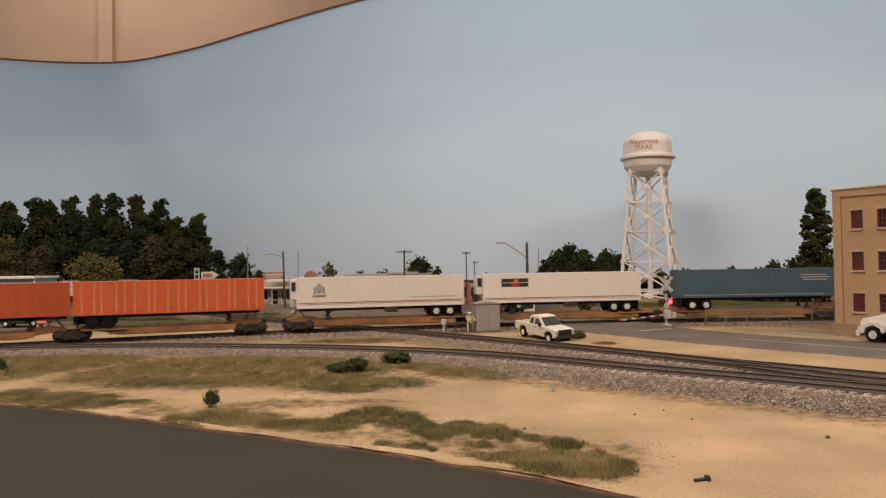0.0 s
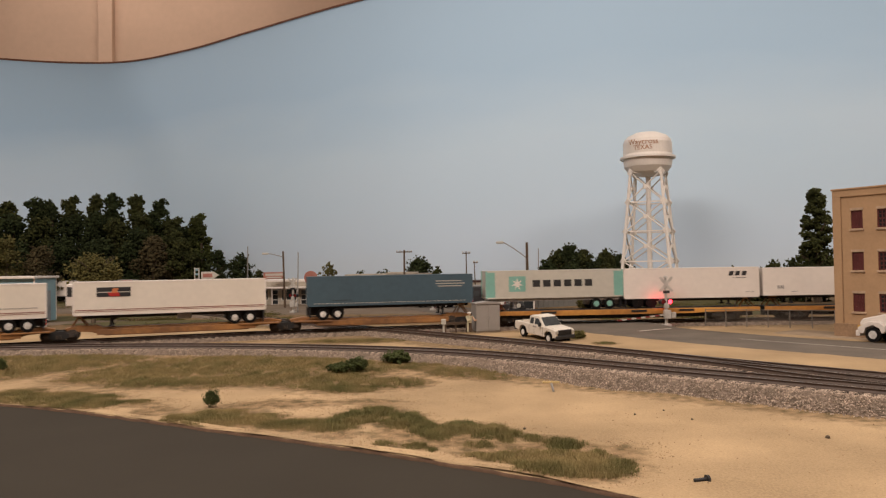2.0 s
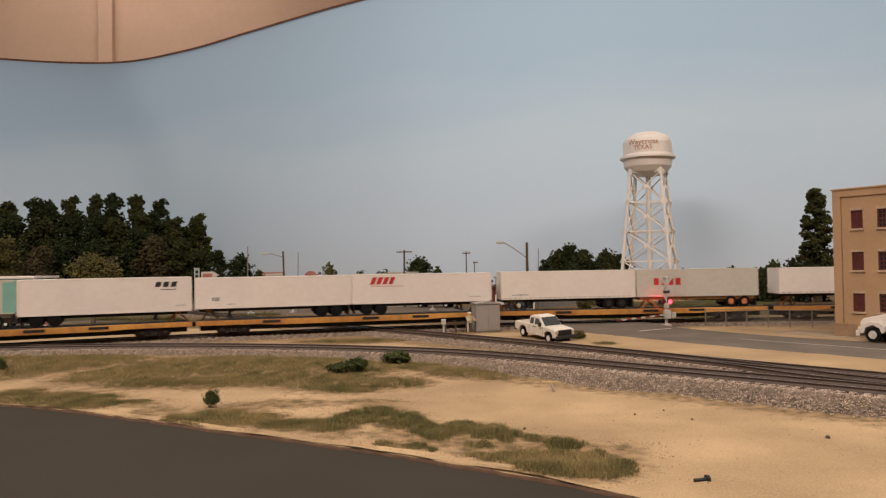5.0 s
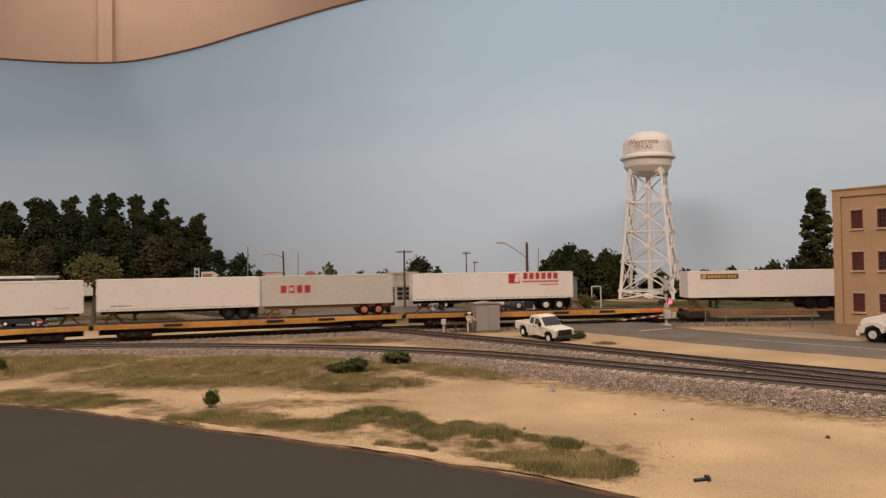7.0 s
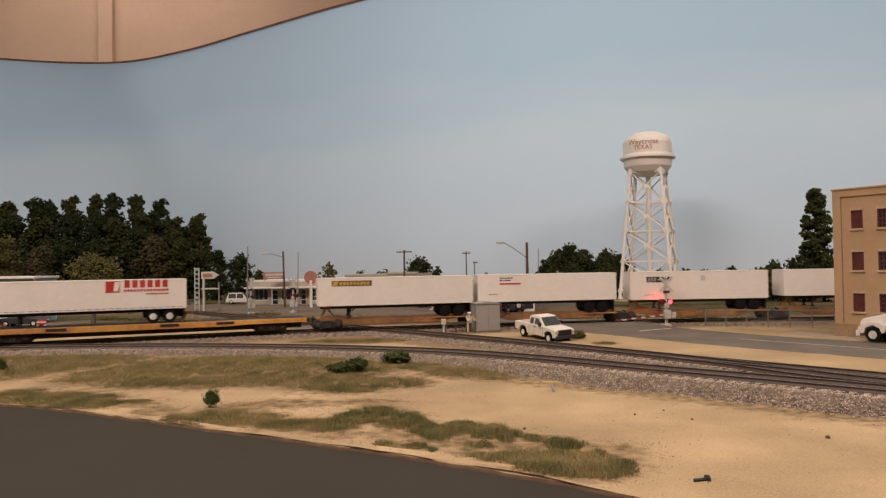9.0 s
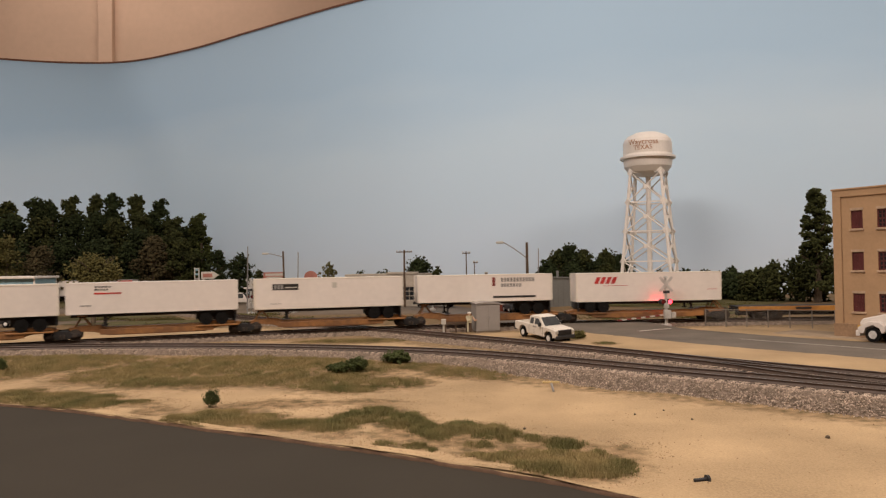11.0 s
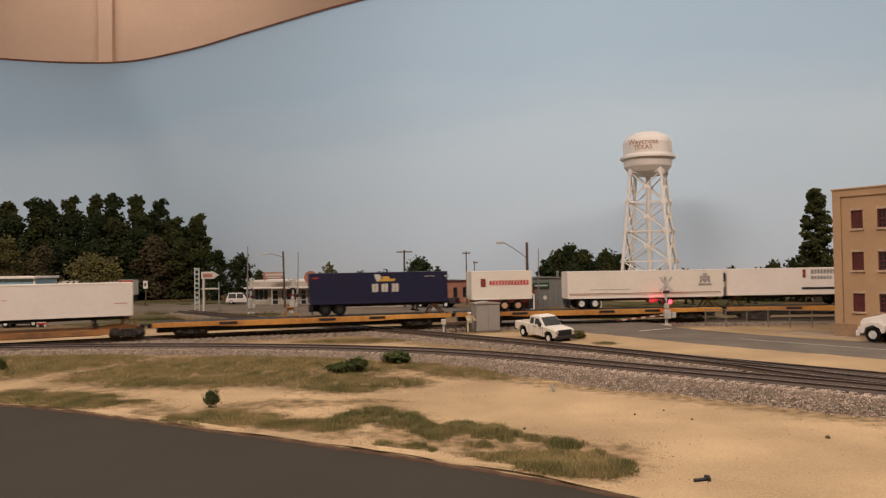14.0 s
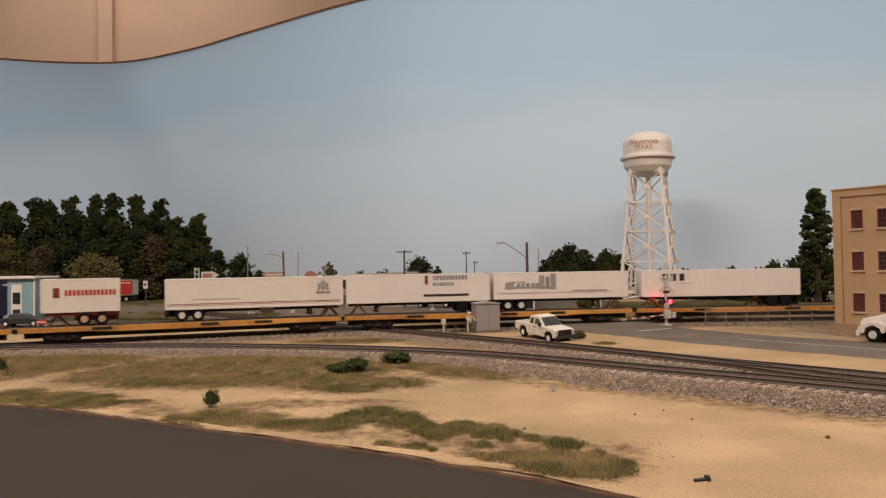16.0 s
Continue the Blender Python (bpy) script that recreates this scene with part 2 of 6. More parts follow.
def from_arrays(name, verts, faces, material, parent=None, label=""):
    me = bpy.data.meshes.new(name)
    v, f = np.asarray(verts, np.float32) * K, np.asarray(faces, np.int32)
    me.vertices.add(len(v))
    me.vertices.foreach_set("co", v.ravel())
    me.loops.add(f.size)
    me.loops.foreach_set("vertex_index", f.ravel())
    me.polygons.add(len(f))
    me.polygons.foreach_set("loop_start", np.arange(0, f.size, f.shape[1], dtype=np.int32))
    me.polygons.foreach_set("loop_total", np.full(len(f), f.shape[1], np.int32))
    me.update(calc_edges=True)
    me.validate()
    me.materials.append(material)
    ob = new(name, me)
    ob.parent = parent
    if label:
        tagged(ob, label)
    return ob


# ---- tracks: plan lines ----
V = 16.62                                   # train speed, prototype metres a second
XC, YR, RAD, PH0 = 26.39, 69.12, 126.26, -0.0229


def main_line(u):
    """Point and heading on the train's track; u grows to the right."""
    if u >= 0:
        return XC + u * math.cos(PH0), YR + u * math.sin(PH0), PH0
    far = max(0.0, -u - 92)                 # off to the left the curve ends in a straight
    th = PH0 + min(-u, 92) / RAD
    if far:
        x, y, th = main_line(-92)
        return x - far * math.cos(th), y - far * math.sin(th), th
    return XC - RAD * (math.sin(th) - math.sin(PH0)), YR + RAD * (math.cos(th) - math.cos(PH0)), th


def smooth_line(pts, step=0.55):
    """Even points with headings along a Catmull-Rom line."""
    P = [np.array(p, float) for p in pts]
    P = [2 * P[0] - P[1]] + P + [2 * P[-1] - P[-2]]
    out = []
    for i in range(1, len(P) - 2):
        for t in np.linspace(0, 1, 60, endpoint=False):
            a, b, c, d = P[i - 1:i + 3]
            out.append(0.5 * (2 * b + (c - a) * t + (2 * a - 5 * b + 4 * c - d) * t * t + (3 * b - a - 3 * c + d) * t ** 3))
    out = np.array(out + [P[-2]])
    s = np.concatenate([[0], np.cumsum(np.hypot(*np.diff(out, axis=0).T))])
    q = np.arange(0, s[-1], step)
    xy = np.column_stack([np.interp(q, s, out[:, 0]), np.interp(q, s, out[:, 1])])
    h = np.arctan2(np.gradient(xy[:, 1]), np.gradient(xy[:, 0]))
    return [(x, y, a) for (x, y), a in zip(xy, h)]


LINE_MAIN = [main_line(u) for u in np.arange(-110, 75, 0.55)]
LINE_OUT = ([main_line(u) for u in np.arange(-352, -109, 1.5)], [main_line(u) for u in np.arange(74, 312, 1.5)])
LINE_FRONT = smooth_line([(-75, 46.5), (-52, 52), (-32, 54.4), (-15.5, 53.0), (-0.1, 47.4), (11.5, 37.3), (18, 31.2), (30, 19.5)])
LINE_LEG = smooth_line([(-34, 98.5), (-18.5, 79.8), (0.6, 57.8), (6.6, 50.9), (13.1, 42.6), (19.9, 34.6), (31, 21.8)])
LINE_SPUR = smooth_line([(12.6, 43.2), (15.0, 39.6), (18.9, 33.0), (30.2, 20.6)])
ALL_LINES = (LINE_MAIN, LINE_FRONT, LINE_LEG, LINE_SPUR)
TRACK_XY = np.array([(x, y) for ln in ALL_LINES for x, y, a in ln[::2]])
FRONT_XY = np.array([(x, y) for x, y, a in LINE_FRONT])

# ---- ground of the layout ----


def near_dist(P, pts):
    d = np.full(len(P), 1e9)
    for c in range(0, len(pts), 64):
        q = pts[c:c + 64]
        d = np.minimum(d, np.hypot(P[:, None, 0] - q[None, :, 0], P[:, None, 1] - q[None, :, 1]).min(1))
    return d


EDGE = smooth_line([(-75, 57), (-48, 48.2), (-21.16, 35.95), (-14.27, 32.48), (-8.43, 29.01), (-4.82, 26.95), (-0.73, 24.39), (2.62, 22.04), (4.68, 20.34), (12, 14.5), (22, 4)], 0.5)
EDGE_XY = np.array([(x, y) for x, y, a in EDGE])


def edge_y(x):
    return np.interp(x, EDGE_XY[:, 0], EDGE_XY[:, 1])


def front_y(x):
    return np.interp(x, FRONT_XY[:, 0], FRONT_XY[:, 1])


def bumps(x, y, s, seed=0.0):
    return noise.noise(Vector((x / s + seed, y / s, seed)))


def bank(x, y):
    """Distance in front of the front track, square to it."""
    i = min(range(0, len(FRONT_XY), 4), key=lambda j: (FRONT_XY[j][0] - x) ** 2 + (FRONT_XY[j][1] - y) ** 2)
    return math.hypot(FRONT_XY[i][0] - x, FRONT_XY[i][1] - y)


def ground_z(x, y):
    """Level behind the front track, falling away before it: gently to the west, as a bank to the east."""
    k = min(max((front_y(x) - 1.2 - y) / (2.5 + 6.0 * min(max((4 - x) / 8, 0), 1)), 0), 1)
    z = -0.5 - 0.4 * k
    z += 0.1 * k * bumps(x, y, 3) + 0.03 * bumps(x, y, 0.9, 7)
    return z


def build_ground():
    xs = np.concatenate([np.arange(-130, -45, 3.0), np.arange(-45, 40, 0.7), np.arange(40, 131, 3.0)])
    vs, fs = [], []
    rows = np.concatenate([np.linspace(0, 1, 70) ** 1.0 * 0.3, 0.3 + np.linspace(0.01, 0.7, 60)])
    for r in rows:
        for x in xs:
            y0 = edge_y(x)
            y = y0 + r * (200 - y0)
            vs.append((x, y, ground_z(x, y)))
    n = len(xs)
    for i in range(len(rows) - 1):
        for j in range(n - 1):
            fs.append((i * n + j, i * n + j + 1, (i + 1) * n + j + 1, (i + 1) * n + j))
    ob = from_arrays("ground", vs, fs, M["sand"])
    P = np.array(vs)
    d = np.where(P[:, 1] > 74, 1.0, 0.0)
    d = np.maximum(d, np.clip((5.0 - near_dist(P, TRACK_XY)) / 3.0, 0, 0.55))
    for cx, cy, rx, ry, tall, dry in GRASS:
        d = np.maximum(d, np.clip(1.5 - np.hypot((P[:, 0] - cx) / (rx * 1.25), (P[:, 1] - cy) / (ry * 1.35)), 0, 0.85))
    for cx, cy, rx, ry in GRIT:
        d = np.maximum(d, np.clip(1.35 - np.hypot((P[:, 0] - cx) / rx, (P[:, 1] - cy) / ry), 0, 0.62))
    at = ob.data.attributes.new("soil", "FLOAT", "POINT")
    at.data.foreach_set("value", d.astype(np.float32))
    ob.data.shade_smooth()
    return tagged(ob, "pale tan sand ground of the model layout", "ground", kind="structure")


# patches of grass: x, y, half sizes, height, dryness
GRASS = [
         (-19.8, 36.99, 2.46, 1.81, 0.136, 0.5), (-21.83, 38.12, 1.2, 1.57, 0.136, 0.6), (-16.75, 35.18, 1.64, 1.19, 0.136, 0.45), (-16.86, 37.12, 0.98, 0.66, 0.102, 0.3), (-14.55, 35.53, 0.77, 0.61, 0.085, 0.6),
         (-11.06, 31.48, 0.68, 0.83, 0.17, 0.4), (-9.79, 31.79, 1.34, 1.57, 0.136, 0.8), (-8.04, 30.92, 1.41, 1.15, 0.1275, 0.8), (-5.99, 29.89, 1.36, 1.07, 0.1445, 0.6), (-4.45, 29.24, 0.88, 0.82, 0.1445, 0.5),
         (-3.95, 30.51, 0.8, 1.45, 0.204, 0.35), (-3.03, 31.58, 1.07, 1.43, 0.238, 0.25), (-1.73, 30.23, 0.77, 1.42, 0.2295, 0.25), (-0.89, 28.9, 0.52, 1.2, 0.204, 0.3), (-0.3, 27.69, 0.54, 0.92, 0.187, 0.45),
         (0.55, 28.58, 0.85, 1.08, 0.2295, 0.25), (1.52, 28.12, 0.79, 1.04, 0.2295, 0.25), (2.12, 26.96, 0.24, 0.7, 0.17, 0.4), (1.22, 26.17, 0.51, 0.49, 0.136, 0.3), (2.54, 27.55, 0.22, 0.46, 0.17, 0.3),
         (3.04, 26.89, 0.3, 0.52, 0.17, 0.3), (4.02, 25.91, 0.69, 0.72, 0.221, 0.25), (4.95, 24.66, 0.16, 0.29, 0.1275, 0.4), (-2.12, 26.39, 0.47, 0.42, 0.1275, 0.45), (-1.08, 26, 0.51, 0.49, 0.1275, 0.3),
         (0.89, 24.78, 0.41, 0.37, 0.119, 0.4), (-0.49, 25.48, 0.11, 0.39, 0.1275, 0.3), (1.73, 24.45, 0.62, 0.57, 0.136, 0.7), (3.05, 24.12, 1.33, 1.18, 0.153, 0.95), (4.17, 23.37, 1.37, 1.11, 0.17, 0.9),
         (3.55, 22.74, 1.34, 0.8, 0.204, 0.55), (4.29, 22.2, 0.98, 0.59, 0.221, 0.45), (5.24, 23.08, 0.54, 0.76, 0.204, 0.4), (2.4, 23.05, 0.34, 0.51, 0.187, 0.45), (-26.19, 48.51, 2.99, 4.21, 0.2, 0.8),
         (-29.86, 52.9, 1.76, 2.87, 0.16, 0.7), (-23.88, 50.37, 3.71, 3.57, 0.16, 0.8), (-19.14, 44.53, 2.88, 3.04, 0.18, 0.8), (-16, 41.44, 2.33, 1.76, 0.22, 0.45), (-16.22, 46.7, 4.12, 3.62, 0.17, 0.8),
         (-12.62, 41.51, 2.31, 1.99, 0.18, 0.7), (-12.64, 47.6, 3.4, 3.76, 0.16, 0.8), (-9.738, 42.51, 2.69, 2.55, 0.18, 0.7), (-8.654, 47.02, 2.59, 3.11, 0.16, 0.75), (-5.953, 40.44, 2.37, 2.51, 0.2, 0.6),
         (-4.782, 38.13, 1.34, 1.12, 0.17, 0.4), (-2.614, 39.99, 1.55, 1.44, 0.18, 0.5), (-4.908, 44.69, 2.09, 2.31, 0.18, 0.6), (-23.66, 53.94, 2.66, 1.5, 0.14, 0.5), (-18.4, 53.9, 2.62, 1.49, 0.14, 0.5),
         (-1.413, 44.69, 1.73, 1.28, 0.15, 0.6), (1.036, 42.75, 1.97, 1.41, 0.16, 0.6), (2.556, 41.46, 0.95, 1.1, 0.14, 0.6), (2.972, 42.95, 0.85, 0.71, 0.12, 0.5),
         (10, 59.2, 0.7, 1.6, 0.16, 0.4), (11.5, 54.2, 0.7, 0.8, 0.14, 0.4), (-7, 59, 4, 1.6, 0.14, 0.7)]
# bare reddish grit between the tufts: x, y, half sizes
GRIT = [(-7.39, 34.37, 2.87, 1.28), (-3.83, 34.59, 2.09, 0.86), (-2.07, 28.01, 1.05, 1.13), (0.2, 26.25, 0.88, 0.83), (-1.41, 27.31, 1.23, 0.8), (5.6, 24.66, 0.99, 1.02), (2.12, 25.79, 0.76, 0.64), (-12.85, 33.24, 1.02, 1.33), (-14.03, 34.92, 1.35, 0.88), (1.73, 25.65, 0.95, 0.63), (-3.92, 27.75, 0.84, 0.74)]
ground = build_ground()


def strip(name, line, offs, zs, material, label, category, kind="structure"):
    vs, fs = [], []
    for x, y, a in line:
        for o, z in zip(offs, zs):
            vs.append((x - math.sin(a) * o, y + math.cos(a) * o, z))
    n = len(offs)
    for i in range(len(line) - 1):
        for j in range(n - 1):
            fs.append((i * n + j, (i + 1) * n + j, (i + 1) * n + j + 1, i * n + j + 1))
    return tagged(from_arrays(name, vs, fs, material), label, category, kind=kind)


def build_table():
    """Dark sheet in front of the scenery, with the torn board edge of the scenery over it."""
    vs, fs = [], []
    for x, y, a in EDGE:
        vs += [(x, y + 1.0, -1.03), (x - 60, y - 75, -1.03)]
    for i in range(len(EDGE) - 1):
        fs.append((2 * i, 2 * i + 1, 2 * i + 3, 2 * i + 2))
    tagged(from_arrays("road", vs, fs, M["table"]), "dark grey smooth sheet along the front edge", "road", kind="structure")
    vs, fs = [], []
    for i, (x, y, a) in enumerate(EDGE):
        j = 0.16 * bumps(i * 0.5, 3, 0.8) + 0.1 * bumps(i, 9, 0.7)
        nx, ny = math.sin(a), -math.cos(a)
        for o, z in ((-0.5, ground_z(x, y) + 0.02), (0.0 + j, -0.93), (0.05 + j, -0.96), (0.07 + j, -1.04)):
            vs.append((x + nx * o, y + ny * o, z + (0.03 * bumps(i, 2, 1.1) if z > -1.0 else 0)))
    for i in range(len(EDGE) - 1):
        for j in range(3):
            fs.append((4 * i + j, 4 * i + j + 1, 4 * i + 5 + j, 4 * i + 4 + j))
    ob = from_arrays("scenery_edge", vs, fs, M["sand"])
    ob.data.materials.append(M["edge"])
    for k, f in enumerate(ob.data.polygons):
        f.material_index = 0 if k % 3 == 0 else 1
    tagged(ob, "torn sandy edge of the scenery board", "edge", kind="structure")


build_table()

# ---- tracks ----


def ballast_bed(name, line):
    strip(name, line, (-2.55, -1.7, 1.7, 2.7), (-0.92, -0.24, -0.24, -0.92), M["ballast_bed"], "grey stone ballast bed under the track", "ballast")


for ln in (LINE_MAIN, LINE_FRONT, LINE_LEG, LINE_SPUR):
    ballast_bed("ballast_bed", ln)


def rail_part(line, off, parent):
    prof = [(-0.09, -0.2), (-0.09, -0.16), (-0.025, -0.13), (-0.025, -0.05), (-0.05, -0.035), (-0.05, 0.0), (0.05, 0.0), (0.05, -0.035), (0.025, -0.05), (0.025, -0.13), (0.09, -0.16), (0.09, -0.2)]
    vs, fs = [], []
    n = len(prof)
    for x, y, a in line:
        for o, z in prof:
            vs.append((x - math.sin(a) * (off + o), y + math.cos(a) * (off + o), z))
    for i in range(len(line) - 1):
        for j in range(n - 1):
            fs.append((i * n + j, i * n + j + 1, (i + 1) * n + j + 1, (i + 1) * n + j))
    ob = from_arrays("rail", vs, fs, M["rail"], parent)
    ob.data.materials.append(M["railtop"])
    for k, f in enumerate(ob.data.polygons):
        f.material_index = 1 if k % (n - 1) == 5 else 0
    return ob


TIE = None


def build_track(line, label):
    global TIE
    t = thing("railway_track", label, "track", kind="structure")
    rail_part(line, -0.72, t)
    rail_part(line, 0.72, t)
    for x, y, a in line[::1]:
        m = m87(x, y, 0, rz=math.degrees(a))
        if TIE is None:
            TIE = part("tie", bm_box(-0.13, -1.3, -0.36, 0.13, 1.3, -0.2, 0.015), M["tie"], t)
            TIE.matrix_basis = m
        else:
            share("tie", TIE, t, m)


for ln, lb in ((LINE_MAIN, "curved main track that carries the train"), (LINE_FRONT, "front track on pale ballast beside sand and grass"),
               (LINE_LEG, "track that crosses the main track on the level"), (LINE_SPUR, "short spur between the two front tracks")):
    build_track(ln, lb)


OCT = np.array([(1, 0, 0), (-1, 0, 0), (0, 1, 0), (0, -1, 0), (0, 0, 1), (0, 0, -1)], float)
OCT_F = np.array([(0, 2, 4), (2, 1, 4), (1, 3, 4), (3, 0, 4), (2, 0, 5), (1, 2, 5), (3, 1, 5), (0, 3, 5)])


def clumps(rng, pts, size, shape=(1.0, 0.75, 0.35)):
    n = len(pts)
    q = rng.normal(size=(n, 4))
    q /= np.linalg.norm(q, axis=1)[:, None]
    w, x, y, z = q.T
    R = np.stack([np.stack([1 - 2 * (y * y + z * z), 2 * (x * y - z * w), 2 * (x * z + y * w)], -1),
                  np.stack([2 * (x * y + z * w), 1 - 2 * (x * x + z * z), 2 * (y * z - x * w)], -1),
                  np.stack([2 * (x * z - y * w), 2 * (y * z + x * w), 1 - 2 * (x * x + y * y)], -1)], 1)
    s = size * rng.uniform(0.5, 1.3, (n, 1, 1)) * np.array(shape)
    v = np.einsum("nij,nkj->nki", R, OCT[None] * s * rng.uniform(0.7, 1.3, (n, 6, 1))) + pts[:, None]
    f = OCT_F[None] + 6 * np.arange(n)[:, None, None]
    return v.reshape(-1, 3), f.reshape(-1, 3)


def crumbs():
    """Coarse grains strewn over the sand in front."""
    rng = np.random.default_rng(21)
    x, y = rng.uniform(-30, 20, 60000), rng.uniform(19, 52, 60000)
    keep = (y > edge_y(x) + 0.15) & (y < front_y(x) - 2.3)
    near = np.min([np.hypot((x - cx) / (rx + 0.9), (y - cy) / (ry + 0.9)) for cx, cy, rx, ry in [g[:4] for g in GRASS] + GRIT], axis=0)
    keep &= (near < 1.0) & (rng.random(len(x)) < 0.8) | (rng.random(len(x)) < 0.06)
    keep &= (y > edge_y(x) + 0.15) & (y < front_y(x) - 2.3)
    P = np.array([(a, b, ground_z(a, b) + 0.005) for a, b in zip(x[keep], y[keep])])
    v, f = clumps(rng, P, 0.032, (1, 0.8, 0.6))
    tagged(from_arrays("sand_grains", v, f, M["crumb"]), "coarse tan and brown grains on the sand", "gravel", kind="stuff")


def stones():
    """Loose ballast on the shoulders of the tracks, one mesh."""
    rng = np.random.default_rng(3)
    P_ = []
    for line, dens in ((LINE_FRONT, 330), (LINE_LEG, 230), (LINE_MAIN, 100), (LINE_SPUR, 90)):
        for x, y, a in line:
            if x < -48 or x > 32 or y > 76:
                continue
            for _ in range(dens * 2 if x > 4 and y < 48 and line is not LINE_SPUR else dens):
                o = rng.uniform(-2.75, 3.0)
                s = rng.uniform(-0.3, 0.3)
                ao = abs(o)
                z = -0.225 if ao < 1.7 else -0.225 - (ao - 1.7) * 0.72
                px, py = x - math.sin(a) * o + math.cos(a) * s, y + math.cos(a) * o + math.sin(a) * s
                if rng.random() < 0.75 and (x < -30 or y > 66):
                    continue
                P_.append((px, py, z))
    v, f = clumps(rng, np.array(P_), 0.05, (1.0, 0.8, 0.7))
    ob = from_arrays("ballast_stones", v, f, M["ballast"])
    tagged(ob, "loose grey and pinkish ballast stones along the tracks", "ballast", kind="stuff")


stones()
crumbs()

# the track goes on out of view to both sides on a plain shelf
for ln in LINE_OUT:
    ballast_bed("ballast_bed", ln)
    t_ = thing("railway_track", "track that leads on out of view on a shelf", "track", kind="structure")
    rail_part(ln, -0.72, t_)
    rail_part(ln, 0.72, t_)
    strip("shelf", ln, (-4.5, -4.5, 4.5, 4.5), (-5.0, -0.95, -0.95, -5.0), M["wood"], "plain wooden shelf under the outlying track", "shelf")

# ---- painted backdrop, room behind ----
DROP = smooth_line([(-170, 95), (-150, 135), (-130, 165), (-106, 180), (-81, 185), (-60, 176), (-40, 161.7), (-18, 146), (0, 136), (25, 130), (60, 128), (110, 122), (150, 100)], 1.0)


def backdrop():
    vs, fs = [], []
    for i, (x, y, a) in enumerate(DROP):
        nx, ny = -math.sin(a), math.cos(a)
        for o, z in ((0, -3), (0, 56.7), (0.6, 56.7), (0.6, -3)):
            vs.append((x + nx * o, y + ny * o, z))
    for i in range(len(DROP) - 1):
        for j in range(3):
            fs.append((4 * i + j, 4 * i + 4 + j, 4 * i + 5 + j, 4 * i + 1 + j))
    ob = from_arrays("backdrop", vs, fs, M["sky"])
    ob.data.shade_smooth()
    ob.data.materials.append(M["edge"])
    for k, f in enumerate(ob.data.polygons):
        f.material_index = 1 if k % 3 == 1 else 0
        f.use_smooth = k % 3 == 0
    tagged(ob, "curved hardboard backdrop painted as a pale blue sky", "backdrop", kind="structure")
    vs, fs = [], []
    for x, y, a in DROP:
        nx, ny = math.sin(a), -math.cos(a)
        vs += [(x + nx * 0.12, y + ny * 0.12, 56.45), (x + nx * 0.12, y + ny * 0.12, 56.85), (x - nx * 0.7, y - ny * 0.7, 56.85)]
    for i in range(len(DROP) - 1):
        fs += [(3 * i, 3 * i + 3, 3 * i + 4, 3 * i + 1), (3 * i + 1, 3 * i + 4, 3 * i + 5, 3 * i + 2)]
    tagged(from_arrays("trim", vs, fs, M["brown_edge"]), "dark reddish top edge of the backdrop board", "trim", kind="structure")


backdrop()
for nm, b in (("wall_north", (-380, 262, -80, 380, 268, 150)), ("wall_south", (-380, -206, -80, 380, -200, 150)),
              ("wall_west", (-386, -206, -80, -380, 268, 150)), ("wall_east", (380, -206, -80, 386, 268, 150))):
    tagged(link(nm, bm_box(*b), M["room_wall"]), "plain beige painted room wall", "wall", kind="structure")
tagged(link("ceiling", bm_box(-386, -206, 150, 386, 268, 154), M["ceiling"]), "plain pale ceiling of the room", "ceiling", kind="structure")
tagged(link("floor", bm_box(-386, -206, -84, 386, 268, -80), M["table"]), "dark floor of the room under the layout", "floor", kind="structure")
tagged(link("trim", bm_box(-118.5, 259.5, -80, -113.5, 262.1, 149.8, 0.3), M["room_wall"]), "beige upright strip on the room wall", "trim", kind="structure")

# ---- train ----


def arc_at(w, t):
    """Place on the line of a spot w of the train at t seconds; the train gains a little at the end."""
    extra = 0.0 if t < 12.3 else 0.57 * (t - 12.3)
    return w - V * t - extra


def ride(w0, w1, t):
    """Pose of a vehicle whose two ends stand over the line at w0 and w1."""
    ax, ay, _ = main_line(arc_at(w0, t))
    bx, by, _ = main_line(arc_at(w1, t))
    return m87(ax, ay, 0, rz=math.degrees(math.atan2(by - ay, bx - ax)))


TIMES = [round(0.4 * i, 2) for i in range(41)]
RIDERS = []                                  # (thing, w0, w1)


def wheelset(parent, x, z, r, hub, y0=0.75, y1=1.22):
    for s in (-1, 1):
        a, b = (s * y0, s * y1)
        ty = part("tyre", bm_rod((x, a, z), (x, b, z), r, r, 18), M["rubber"], parent)
        rim = bm_rod((x, s * (y1 - 0.05), z), (x, s * (y1 + 0.015), z), r * 0.58, r * 0.52, 14)
        bm_rod((x, s * (y1 + 0.01), z), (x, s * (y1 + 0.07), z), r * 0.2, r * 0.16, 10, rim)
        part("rim", rim, hub, ty)


def marks(parent, z0, side, shapes):
    """Plain shapes of a livery on the side towards the layout's front: x, z, width, height, count, slant, colour."""
    for k, (x, z, w, h, n, sl, c) in enumerate(shapes):
        bm = bmesh.new()
        step = w / n
        for i in range(n):
            g = step * (0.3 if n > 2 else 0.14 if n > 1 else 0)
            a, b = x + i * step + g / 2, x + (i + 1) * step - g / 2
            bm_prism([(a, z), (b, z), (b + sl, z + h), (a + sl, z + h)], side - 0.012 - 0.003 * k, side - 0.003, bm=bm)
        part("marking", bm, M[c], parent)


